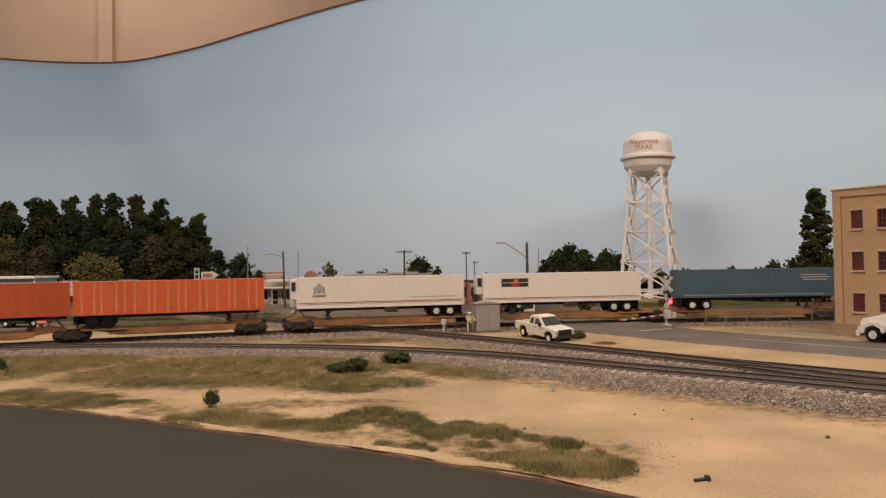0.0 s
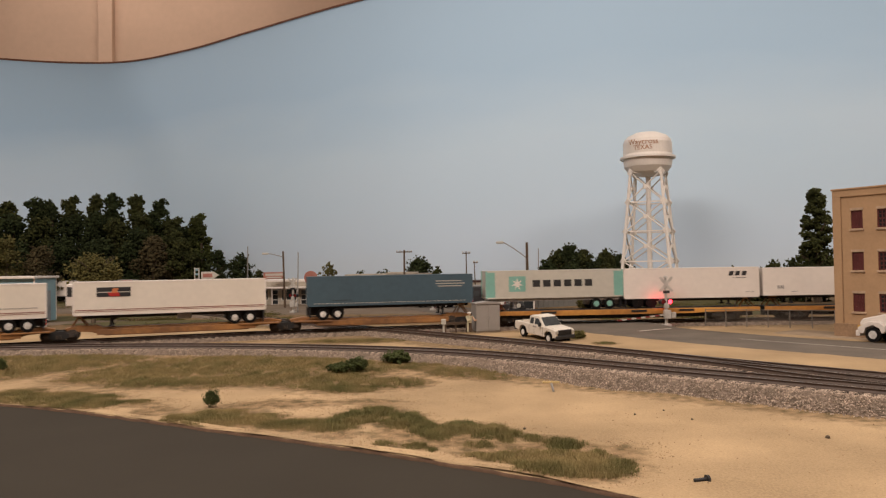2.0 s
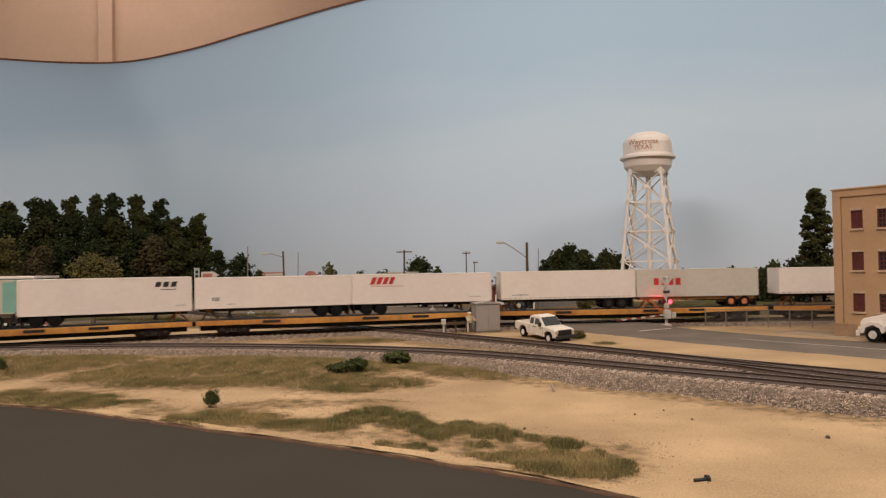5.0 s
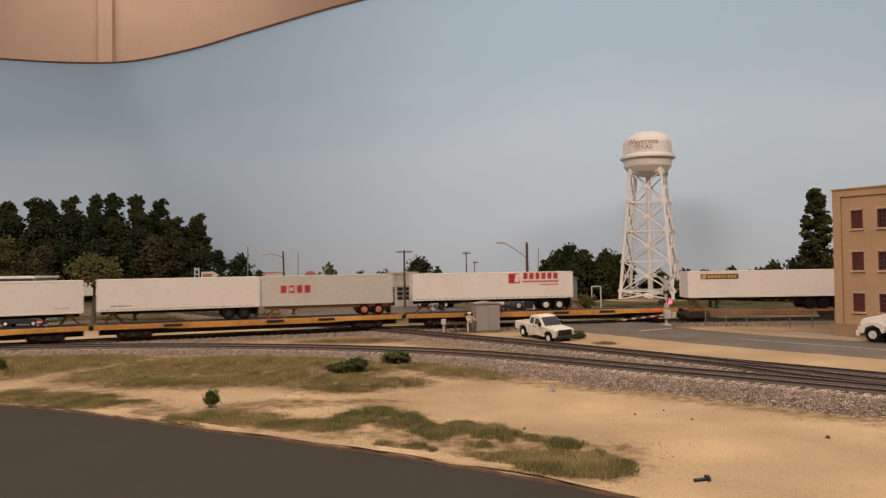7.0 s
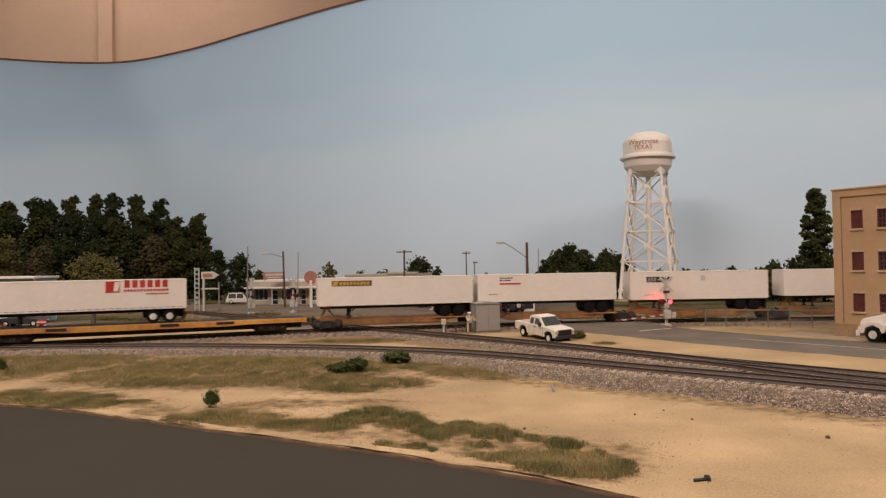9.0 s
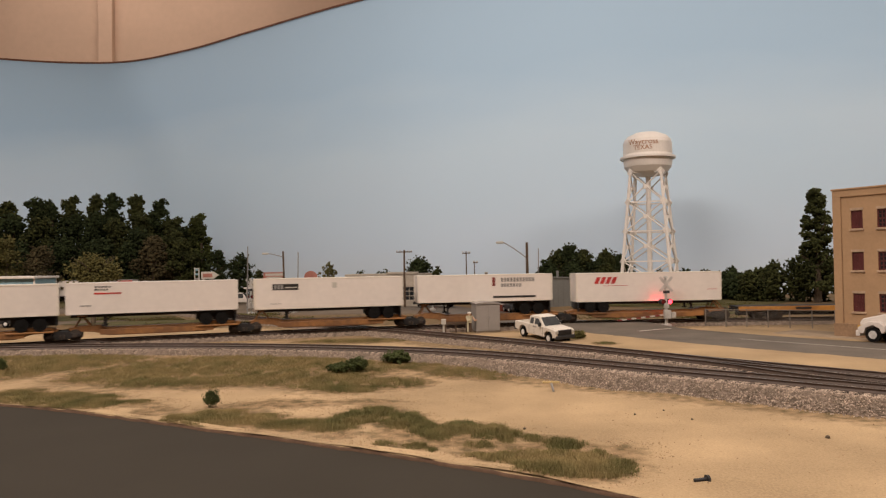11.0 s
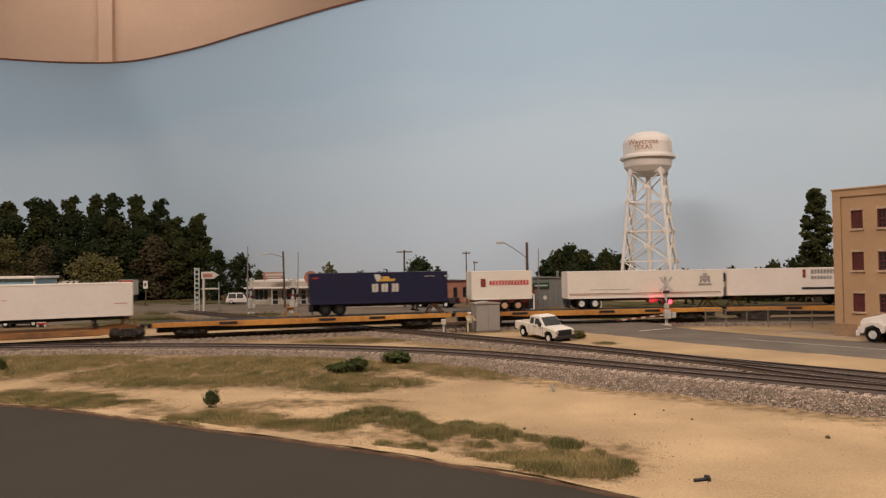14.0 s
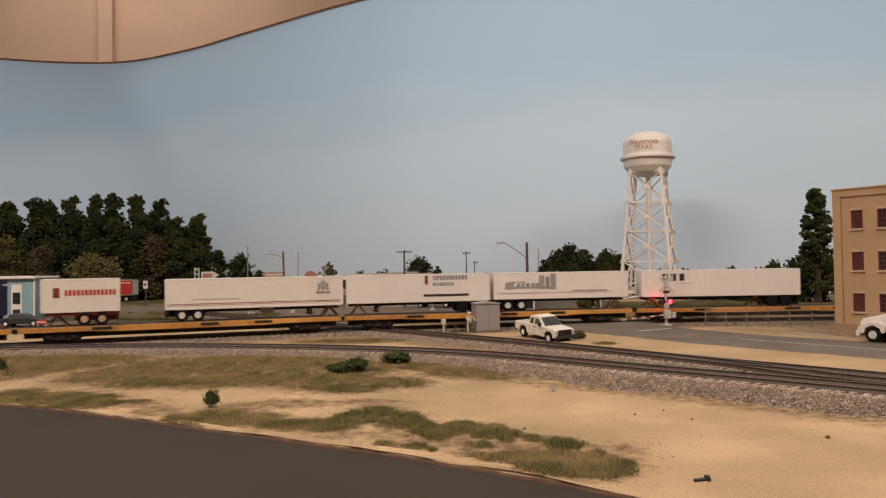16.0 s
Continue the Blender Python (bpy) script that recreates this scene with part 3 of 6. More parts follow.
def trailer(name, label, cat, L, zt, zb, deck, skin, rear, hub="hubwhite", ribs=0, shapes=(), box=False, reefer="", rails="steel", frame="darksteel", axles=2, ends="", star=None, crest=None):
    t = thing(name, label, cat, group="trailers on the train")
    y = 1.25
    part("body", bm_box(0, -y, zb, L, y, zt, 0.03), M[skin], t)
    part("top_rail", bm_box(-0.015, -y - 0.015, zt - 0.1, L + 0.015, y + 0.015, zt + 0.012, 0.01), M[rails], t)
    part("bottom_rail", bm_box(-0.015, -y - 0.015, zb - 0.06, L + 0.015, y + 0.015, zb + 0.07, 0.01), M[rails], t)
    for x in (0.0, L):
        for s in (-1, 1):
            part("corner_post", bm_box(x - 0.07, s * y - 0.03, zb, x + 0.07, s * y + 0.03, zt, 0.01), M[ends or rails], t)
    if ribs:
        one = None
        for i in range(ribs):
            x = L * (i + 0.7) / (ribs + 0.4) + (0.17 * math.sin(2.4 * i) if rails == "orange" else 0)
            bm = bm_box(-0.035, -y - 0.03, zb + 0.06, 0.035, -y + 0.02, zt - 0.1)
            if one is None:
                one = part("side_post", bm, M["tan" if rails == "orange" else rails], t)
                one.matrix_basis = m87(x, 0, 0)
            else:
                bm.free()
                share("side_post", one, t, m87(x, 0, 0))
    xr = (L - 1.5) if rear == "r" else 1.5
    xl = 2.6 if rear == "r" else L - 2.6
    zc = deck + 0.5
    d = -1 if rear == "r" else 1
    part("chassis_beam", bm_box(0.2, -0.5 if frame == "darksteel" else -1.12, zb - 0.32, L - 0.2, 0.5 if frame == "darksteel" else 1.12, zb - 0.065, 0.02), M[frame], t)
    for k in range(axles):
        wheelset(t, xr + d * (k * 1.22 - 0.3), zc, 0.49, M[hub])
    part("axle_carrier", bm_box(xr - 1.6, -0.7, zc - 0.1, xr + 1.5, 0.7, zb - 0.1, 0.03), M[frame], t)
    xm = xr - d * 1.35
    part("mud_flap", bm_box(xm - 0.02, -1.2, deck + 0.1, xm + 0.02, 1.2, zb), M["black"], t)
    for s in (-1, 1):
        leg = bm_box(xl - 0.08, s * 0.85 - 0.08, deck + 0.25, xl + 0.08, s * 0.85 + 0.08, zb, 0.01)
        bm_box(xl - 0.2, s * 0.85 - 0.15, deck + 0.2, xl + 0.2, s * 0.85 + 0.15, deck + 0.3, 0.01, leg)
        bm_beam((xl, s * 0.85, deck + 0.6), (xl - d * 0.8, s * 0.6, zb - 0.1), 0.07, 0.07, leg)
        part("landing_leg", leg, M[frame], t)
    if reefer:
        x0, x1 = (-0.55, -0.02) if reefer == "l" else (L + 0.02, L + 0.55)
        u = part("cooling_unit", bm_box(x0, -0.85, zb + 0.7, x1, 0.85, zt - 0.15, 0.06), M["white"], t)
        g = bmesh.new()
        for s in (-1, 1):
            bm_box(x0 + 0.08, s * 0.86 - 0.02, zt - 1.1, x1 - 0.1, s * 0.86 + 0.02, zt - 0.35, bm=g)
        part("grille", g, M["black"], u)
        part("fuel_tank", bm_box(L * 0.52, -0.9, zb - 0.55, L * 0.52 + 1.1, -0.2, zb - 0.1, 0.08), M["steel"], t)
    marks(t, zb, -y, shapes)
    if crest:
        cx, cz = crest
        badge = part("crest", bm_prism([(cx + u, cz + v) for u, v in ((-0.24, 0.3), (0.24, 0.3), (0.24, -0.08), (0.0, -0.36), (-0.24, -0.08))], -y - 0.014, -y - 0.003), M["boxgrey"], t)
        part("crown", bm_prism([(cx + u, cz + v) for u, v in ((-0.17, 0.33), (-0.22, 0.56), (-0.09, 0.44), (0.0, 0.66), (0.09, 0.44), (0.22, 0.56), (0.17, 0.33))], -y - 0.014, -y - 0.003), M["boxgrey"], badge)
        for s in (-1, 1):
            part("bearer", bm_prism([(cx + s * u, cz + v) for u, v in ((0.28, -0.3), (0.28, 0.05), (0.34, 0.38), (0.46, 0.24), (0.42, -0.05), (0.5, -0.3))], -y - 0.014, -y - 0.003), M["steel"], badge)
        part("chevron", bm_prism([(cx + u, cz + v) for u, v in ((-0.16, 0.06), (0.0, 0.2), (0.16, 0.06), (0.16, -0.04), (0.0, 0.1), (-0.16, -0.04))], -y - 0.02, -y - 0.014), M["grey_light"], badge)
        part("ribbon", bm_prism([(cx + u, cz + v) for u, v in ((-0.62, -0.42), (-0.55, -0.38), (0.55, -0.38), (0.62, -0.42), (0.58, -0.56), (-0.58, -0.56))], -y - 0.014, -y - 0.003), M["steel"], badge)
    if star:
        o = [(star[0] + (0.55 if i % 2 == 0 else 0.2) * math.sin(i * math.pi / 7), star[1] + (0.55 if i % 2 == 0 else 0.2) * math.cos(i * math.pi / 7)) for i in range(14)]
        part("star_badge", bm_prism(o, -y - 0.05, -y - 0.003), M["white"], t)
    return t


def truck_part(parent, x):
    b = part("bogie", bm_box(x - 0.25, -1.05, 0.42, x + 0.25, 1.05, 0.72, 0.03), M["darksteel"], parent)
    for s in (-1, 1):
        o = [(x - 1.2, 0.34), (x - 1.22, 0.55), (x - 0.62, 0.6), (x - 0.42, 0.78), (x + 0.42, 0.78), (x + 0.62, 0.6), (x + 1.22, 0.55), (x + 1.2, 0.34), (x + 0.75, 0.36), (x + 0.4, 0.14), (x - 0.4, 0.14), (x - 0.75, 0.36)]
        part("side_frame", bm_prism(o, s * 1.0 - 0.07, s * 1.0 + 0.07, 0.02), M["darksteel"], b)
        for k in (-0.12, 0.12):
            part("spring", bm_rod((x + k, s * 1.08, 0.2), (x + k, s * 1.08, 0.5), 0.08, 0.08, 8), M["grime"], b)
        for k in (-0.87, 0.87):
            w = bm_rod((x + k, s * 0.7, 0.42), (x + k, s * 0.84, 0.42), 0.42, 0.42, 18)
            bm_rod((x + k, s * 0.68, 0.42), (x + k, s * 0.74, 0.42), 0.46, 0.46, 18, w)
            part("wheel", w, M["grime"], b)
            part("journal_box", bm_box(x + k - 0.16, s * 1.08 - 0.06, 0.3, x + k + 0.16, s * 1.08 + 0.06, 0.58, 0.03), M["grime"], b)


def coupler(parent, x, d):
    bm = bm_box(min(x, x + d * 0.5), -0.12, 0.72, max(x, x + d * 0.5), 0.12, 0.98, 0.03)
    bm_box(x + d * 0.3 - 0.12, -0.2, 0.66, x + d * 0.3 + 0.12, 0.2, 1.02, 0.04, bm)
    part("coupler", bm, M["darksteel"], parent)


def spine_car(L, first, last, rear):
    """Low brown articulated wagon: a centre beam with wheel wells and hitch."""
    t = thing("spine_wagon", "brown low spine wagon carrying one trailer", "railway wagon", group="wagons of the train")
    e = 1.3
    o = [(0.35, 0.95), (e, 1.12), (2.6, 1.12), (3.0, 0.95), (L - 3.0, 0.95), (L - 2.6, 1.12), (L - e, 1.12), (L - 0.35, 0.95), (L - 0.5, 0.72), (L - 2.2, 0.6), (L - 3.2, 0.3), (3.2, 0.3), (2.2, 0.6), (0.5, 0.72)]
    part("centre_beam", bm_prism(o, -0.55, 0.55, 0.03), M["brown_car"], t)
    xr = (L - 3.9, L - 0.7) if rear == "r" else (0.7, 3.9)
    for s in (-1, 1):
        part("side_sill", bm_box(2.6, s * 1.18 - 0.06, 0.42, L - 2.6, s * 1.18 + 0.06, 0.82, 0.02), M["brown_car"], t)
        part("wheel_platform", bm_box(xr[0], min(s * 0.55, s * 1.35), 0.74, xr[1], max(s * 0.55, s * 1.35), 0.84, 0.02), M["brown_car"], t)
    for x in np.linspace(3.0, L - 3.0, 5):
        part("cross_beam", bm_box(x - 0.12, -1.15, 0.45, x + 0.12, 1.15, 0.75, 0.02), M["brown_car"], t)
    xh = 1.3 if rear == "r" else L - 1.3
    h = bm_beam((xh - 0.5, -0.5, 1.0), (xh, -0.4, 1.85), 0.1, 0.1)
    bm_beam((xh - 0.5, 0.5, 1.0), (xh, 0.4, 1.85), 0.1, 0.1, h)
    bm_beam((xh + 0.7, -0.5, 1.0), (xh, -0.4, 1.85), 0.1, 0.1, h)
    bm_beam((xh + 0.7, 0.5, 1.0), (xh, 0.4, 1.85), 0.1, 0.1, h)
    bm_box(xh - 0.35, -0.6, 1.8, xh + 0.35, 0.6, 1.9, 0.02, h)
    part("hitch", h, M["brown_car"], t)
    truck_part(t, 1.35 if first else 0.0)
    if last:
        truck_part(t, L - 1.35)
        coupler(t, L - 0.5, 1)
    if first:
        coupler(t, 0.5, -1)
    return t


def flat_car(L, hitches):
    """Long yellow flat wagon with dark stake pockets and two hitches."""
    t = thing("flat_wagon", "long yellow flat wagon with dark deck", "railway wagon", group="wagons of the train")
    o = [(0.15, 1.14), (L - 0.15, 1.14), (L - 0.15, 0.76), (L - 5.0, 0.76), (L - 6.4, 0.68), (6.4, 0.68), (5.0, 0.76), (0.15, 0.76)]
    for s in (-1, 1):
        part("side_sill", bm_prism(o, s * 1.28 - 0.07, s * 1.28 + 0.07, 0.02), M["yellow_car"], t)
        for x in (L * 0.21, L * 0.53, L * 0.7):
            b = bm_box(x, s * 1.36 - 0.03, 0.86, x + 1.4, s * 1.36 + 0.03, 1.06, 0.01)
            part("stake_pocket", b, M["darksteel"], t)
    part("deck", bm_box(0.15, -1.2, 1.0, L - 0.15, 1.2, 1.15, 0.02), M["darksteel"], t)
    part("centre_sill", bm_box(0.4, -0.4, 0.3, L - 0.4, 0.4, 1.0, 0.03), M["darksteel"], t)
    for x in hitches:
        h = bm_beam((x - 0.6, -0.5, 1.15), (x, -0.4, 2.0), 0.12, 0.12)
        bm_beam((x - 0.6, 0.5, 1.15), (x, 0.4, 2.0), 0.12, 0.12, h)
        bm_beam((x + 0.8, -0.5, 1.15), (x, -0.4, 2.0), 0.1, 0.1, h)
        bm_beam((x + 0.8, 0.5, 1.15), (x, 0.4, 2.0), 0.1, 0.1, h)
        bm_box(x - 0.35, -0.6, 1.93, x + 0.35, 0.6, 2.02, 0.02, h)
        part("hitch", h, M["brown_car"], t)
    truck_part(t, 3.0)
    truck_part(t, L - 3.0)
    coupler(t, 0.2, -1)
    coupler(t, L - 0.2, 1)
    return t


SPINES = [(-71.6, -56.5, 1, 0, "l"), (-56.5, -41.9, 0, 1, "l"), (-40.6, -24.1, 1, 0, "r"), (-24.1, -7.1, 0, 0, "r"), (-7.1, 9.4, 0, 1, "l"),
          (111.4, 125.7, 1, 0, "r"), (125.7, 139.2, 0, 0, "r"), (139.2, 153.2, 0, 0, "r"), (153.2, 167.0, 0, 0, "r"), (167.0, 182.3, 0, 1, "l")]
FLATS = [(9.9, 35.25), (35.55, 60.95), (61.3, 85.8), (86.2, 110.9), (182.8, 207.5), (207.9, 232.25), (232.55, 258.4), (258.8, 284.0)]
for a, b, f, l, r in SPINES:
    RIDERS.append((spine_car(b - a, f, l, r), a, b))

ORG = dict(ribs=18, rails="orange", skin="orange", hub="rubber")
LOADS = [
    # w0, w1, top, bottom, deck, rear, label, options
    (-70.6, -56.75, 4.45, 2.0, 0.84, "l", "rust orange trailer with plain ribbed sides", dict(skin="rust", rails="rust", hub="hubwhite", ribs=14)),
    (-56.3, -42.3, 4.45, 1.95, 0.84, "l", "bright orange trailer with tan upright side posts", ORG),
    (-39.35, -25.1, 4.42, 1.9, 0.84, "r", "white refrigerated trailer with grey crest and red stripe", dict(crest=(1.82, 3.35), skin="cream", rails="white", reefer="l", shapes=[(0, 2.28, 14.2, 0.05, 1, 0, "maroon"), (0, 2.18, 14.2, 0.03, 1, 0, "maroon"), (9.5, 2.6, 4.2, 0.06, 22, 0, "steel")])),
    (-23.1, -8.9, 4.45, 1.95, 0.84, "r", "white refrigerated trailer with black and orange badge", dict(skin="cream", rails="white", reefer="l", shapes=[(0, 2.28, 14.2, 0.05, 1, 0, "maroon"), (0, 2.18, 14.2, 0.03, 1, 0, "maroon"), (1.6, 3.3, 1.75, 0.72, 1, 0, "black"), (3.1, 3.3, 0.9, 0.72, 1, 0, "black"), (1.65, 3.62, 2.3, 0.06, 1, 0, "grey_light"), (2.5, 3.33, 0.75, 0.3, 1, -0.1, "red"), (2.62, 3.6, 0.4, 0.34, 1, 0.12, "huborange")])),
    (-5.2, 8.95, 4.5, 2.05, 0.84, "l", "dark teal trailer with three pale bars", dict(skin="teal", rails="teal", ribs=0, shapes=[(10.9, 3.9, 2.3, 0.07, 1, 0, "grey_light"), (10.9, 3.68, 2.6, 0.07, 1, 0, "grey_light"), (11.1, 3.46, 2.1, 0.07, 1, 0, "grey_light"), (0.4, 2.2, 13.2, 0.05, 40, 0, "grey_light"), (2.0, 2.45, 1.6, 0.06, 9, 0, "black")])),
    (10.4, 22.75, 4.7, 2.3, 1.15, "r", "grey container with mint ends and star badge", dict(star=(2.75, 3.52), skin="grey_light", rails="grey_light", ends="mint", frame="steel", hub="mint", shapes=[(0.02, 2.35, 0.75, 2.2, 1, 0, "mint"), (11.55, 2.35, 0.75, 2.2, 1, 0, "mint"), (2.0, 2.85, 1.5, 1.35, 1, 0, "mint"), (4.0, 3.25, 5.7, 0.6, 6, 0, "black")])),
    (23.05, 35.15, 4.7, 2.05, 1.15, "l", "white trailer with bold black badge", dict(skin="white", rails="white", hub="rubber", shapes=[(9.3, 3.95, 1.75, 0.4, 3, 0.12, "black"), (9.8, 3.72, 1.2, 0.06, 8, 0, "black"), (10.9, 2.45, 0.8, 0.05, 6, 0, "steel")])),
    (35.65, 48.1, 4.58, 2.15, 1.15, "r", "plain white trailer with small grey lettering", dict(skin="white", rails="white", hub="rubber", shapes=[(1.2, 2.7, 0.6, 0.3, 4, 0, "steel"), (2.4, 2.4, 0.6, 0.06, 4, 0, "steel")])),
    (48.4, 60.5, 4.58, 2.15, 1.15, "l", "white trailer with slanted red badge", dict(skin="white", rails="white", hub="rubber", shapes=[(1.4, 3.75, 2.1, 0.6, 4, 0.25, "red"), (1.6, 3.55, 2.8, 0.05, 14, 0, "red"), (10.2, 2.5, 1.0, 0.06, 6, 0, "steel")])),
    (61.65, 73.75, 4.6, 2.2, 1.15, "r", "plain white trailer with dashed lower rail", dict(skin="white", rails="cream", hub="darksteel", shapes=[(0.9, 2.5, 1.5, 0.1, 7, 0, "steel"), (0.1, 2.24, 11.6, 0.05, 26, 0, "steel")])),
    (74.1, 84.95, 4.6, 2.2, 1.15, "r", "pale grey container trailer with red badge", dict(skin="grey_light", rails="grey_light", hub="huborange", frame="brown_car", shapes=[(1.4, 3.2, 2.6, 0.62, 4, 0, "red"), (2.2, 3.36, 0.3, 0.3, 1, 0, "grey_light")])),
    (86.95, 101.2, 4.56, 2.3, 1.15, "r", "white trailer with large red badge and letters", dict(skin="white", rails="white", hub="hubwhite", shapes=[(8.45, 3.6, 1.0, 0.95, 1, 0, "red"), (9.7, 3.95, 3.3, 0.6, 6, 0, "red"), (9.7, 3.65, 3.3, 0.17, 14, 0, "red"), (11.3, 3.4, 1.7, 0.1, 8, 0, "red"), (0.1, 2.34, 14.0, 0.05, 28, 0, "steel"), (9.0, 3.7, 0.35, 0.7, 1, 0.08, "white")])),
    (112.0, 125.3, 4.36, 2.05, 0.84, "r", "white trailer with brown and yellow name plate", dict(skin="white", rails="cream", hub="rubber", shapes=[(1.1, 3.65, 3.4, 0.46, 1, 0, "wood"), (1.7, 3.74, 2.6, 0.28, 9, 0.05, "gold"), (1.15, 3.7, 0.4, 0.36, 1, 0.1, "gold")])),
    (126.0, 138.45, 4.38, 2.05, 0.84, "r", "white trailer with small black and red badge", dict(skin="white", rails="white", hub="rubber", shapes=[(1.9, 4.0, 1.2, 0.12, 5, 0, "black"), (1.9, 3.8, 1.0, 0.12, 5, 0, "black"), (1.9, 3.5, 1.9, 0.12, 1, 0, "red"), (0.9, 2.6, 0.8, 0.1, 5, 0, "steel")])),
    (140.0, 152.3, 4.4, 1.95, 0.84, "r", "plain white trailer with dark badge", dict(skin="white", rails="cream", hub="rubber", shapes=[(1.4, 3.45, 2.1, 0.5, 1, 0, "darksteel"), (1.5, 3.52, 0.8, 0.36, 3, 0, "steel"), (2.4, 3.62, 1.0, 0.08, 1, 0, "grey_light"), (6.3, 3.55, 0.4, 0.45, 1, 0, "grey_light"), (1.2, 2.3, 0.9, 0.06, 5, 0, "steel")])),
    (153.85, 165.8, 4.4, 2.1, 0.84, "r", "white trailer with tall red mark and black bar", dict(skin="white", rails="cream", hub="rubber", shapes=[(6.55, 3.4, 0.28, 0.75, 1, 0, "maroon"), (7.3, 3.75, 3.1, 0.36, 11, 0, "steel"), (7.3, 3.3, 1.9, 0.3, 7, 0, "steel"), (6.6, 2.35, 3.9, 0.17, 1, 0, "black")])),
    (168.25, 181.3, 4.35, 1.85, 0.84, "l", "white trailer with slanted red badge and thin line", dict(skin="white", rails="cream", hub="rubber", shapes=[(1.5, 3.4, 2.0, 0.6, 4, 0.25, "red"), (2.4, 3.2, 2.2, 0.05, 14, 0, "red"), (11.8, 2.75, 0.9, 0.06, 5, 0, "red")])),
    (195.4, 207.1, 4.76, 2.2, 1.15, "l", "navy blue container on a chassis with pale badge", dict(skin="navy", rails="navy", hub="darksteel", shapes=[(5.55, 4.0, 0.5, 0.6, 1, -0.2, "grey_light"), (6.05, 4.3, 0.55, 0.3, 1, -0.1, "navy"), (5.75, 4.0, 1.3, 0.22, 1, 0.1, "gold"), (6.1, 4.22, 0.6, 0.2, 1, -0.1, "gold"), (5.15, 3.1, 0.55, 0.7, 2, 0, "grey_light"), (5.95, 3.1, 0.6, 0.7, 2, 0, "grey_light"), (6.85, 3.1, 0.6, 0.7, 2, 0, "grey_light"), (0.15, 4.3, 0.5, 0.14, 3, 0, "red"), (9.7, 4.35, 0.9, 0.06, 6, 0, "grey_light"), (11.5, 4.3, 0.4, 0.14, 2, 0, "grey_light")])),
    (209.5, 214.8, 4.7, 2.25, 1.15, "r", "short white container on a maroon chassis", dict(skin="cream", rails="cream", frame="maroon", hub="tan", shapes=[(0.75, 3.3, 0.45, 0.75, 1, 0, "maroon"), (1.5, 3.45, 3.6, 0.42, 13, 0, "red")])),
    (218.3, 232.3, 4.52, 2.15, 1.15, "l", "white refrigerated trailer with grey crest at its nose", dict(crest=(12.4, 3.66), skin="cream", rails="white", reefer="r", hub="hubwhite", shapes=[(0, 2.5, 13.8, 0.05, 1, 0, "maroon"), (0, 2.4, 13.8, 0.03, 1, 0, "maroon"), (2.0, 2.85, 3.6, 0.06, 20, 0, "steel")])),
    (232.85, 245.3, 4.52, 2.2, 1.15, "r", "white trailer with tall red mark beside black bar", dict(skin="white", rails="cream", hub="rubber", shapes=[(6.7, 3.65, 0.28, 0.75, 1, 0, "maroon"), (7.4, 4.0, 3.1, 0.38, 11, 0, "steel"), (7.4, 3.5, 1.9, 0.3, 7, 0, "steel"), (6.6, 2.6, 4.0, 0.2, 1, 0, "black")])),
    (245.9, 258.0, 4.5, 2.25, 1.15, "l", "white trailer with a dark machine picture", dict(skin="white", rails="cream", hub="hubwhite", shapes=[(0.95, 3.05, 0.8, 0.62, 1, 0.06, "boxgrey"), (1.5, 3.1, 3.6, 0.18, 1, 0, "boxgrey"), (1.9, 3.28, 1.3, 0.3, 3, 0.05, "steel"), (1.25, 3.65, 1.6, 0.1, 2, 0.1, "boxgrey"), (3.3, 3.1, 0.8, 0.5, 2, 0, "boxgrey"), (4.0, 3.05, 0.5, 1.2, 2, 0, "boxgrey"), (4.6, 3.05, 0.35, 1.1, 1, 0, "steel"), (5.05, 3.0, 0.5, 1.4, 1, 0, "boxgrey"), (0.2, 2.7, 10.5, 0.08, 1, 0, "grey_light"), (7.0, 2.85, 3.2, 0.06, 18, 0, "maroon")])),
    (259.5, 273.6, 4.5, 2.2, 1.15, "r", "plain white trailer with bold black badge letters", dict(skin="white", rails="white", hub="rubber", ribs=24, shapes=[(1.7, 3.55, 2.2, 0.65, 3, 0, "black"), (3.0, 3.3, 1.6, 0.05, 9, 0, "steel")])),
]
for a, b in FLATS:
    noses = [(w0 + 1.0 if rear == "r" else w1 - 1.0) - a for w0, w1, zt, zb, deck, rear, lab, opt in LOADS if a - 0.5 < w0 and w1 < b + 0.5]
    if len(noses) < 2:
        noses.append((b - a) * 0.44 if a > 182 else (b - a) * 0.62)
    RIDERS.append((flat_car(b - a, noses), a, b))
for w0, w1, zt, zb, deck, rear, lab, opt in LOADS:
    RIDERS.append((trailer("trailer", lab, "trailer", w1 - w0, zt, zb, deck, rear=rear, **opt), w0, w1))

# ---- roads and lots ----


def road_strip(name, pts, half, label, material, lift=0.0, paint=0.0):
    line = smooth_line(pts, 1.0)
    main = np.array([(x, y) for x, y, a in LINE_MAIN])
    vs, fs = [], []
    offs = [-half - 0.5, *np.linspace(-half, half, 7), half + 0.5]
    for x, y, a in line:
        for o in offs:
            px, py = x - math.sin(a) * o, y + math.cos(a) * o
            d = np.hypot(main[:, 0] - px, main[:, 1] - py).min()
            vs.append((px, py, -0.42 + lift - (0.2 if abs(o) > half + 0.1 else 0) + 0.38 * math.exp(-(d / 3.2) ** 2)))
    n = len(offs)
    for i in range(len(line) - 1):
        for j in range(n - 1):
            fs.append((i * n + j, (i + 1) * n + j, (i + 1) * n + j + 1, i * n + j + 1))
    ob = from_arrays(name, vs, fs, material)
    return tagged(ob, label, "road", kind="structure")


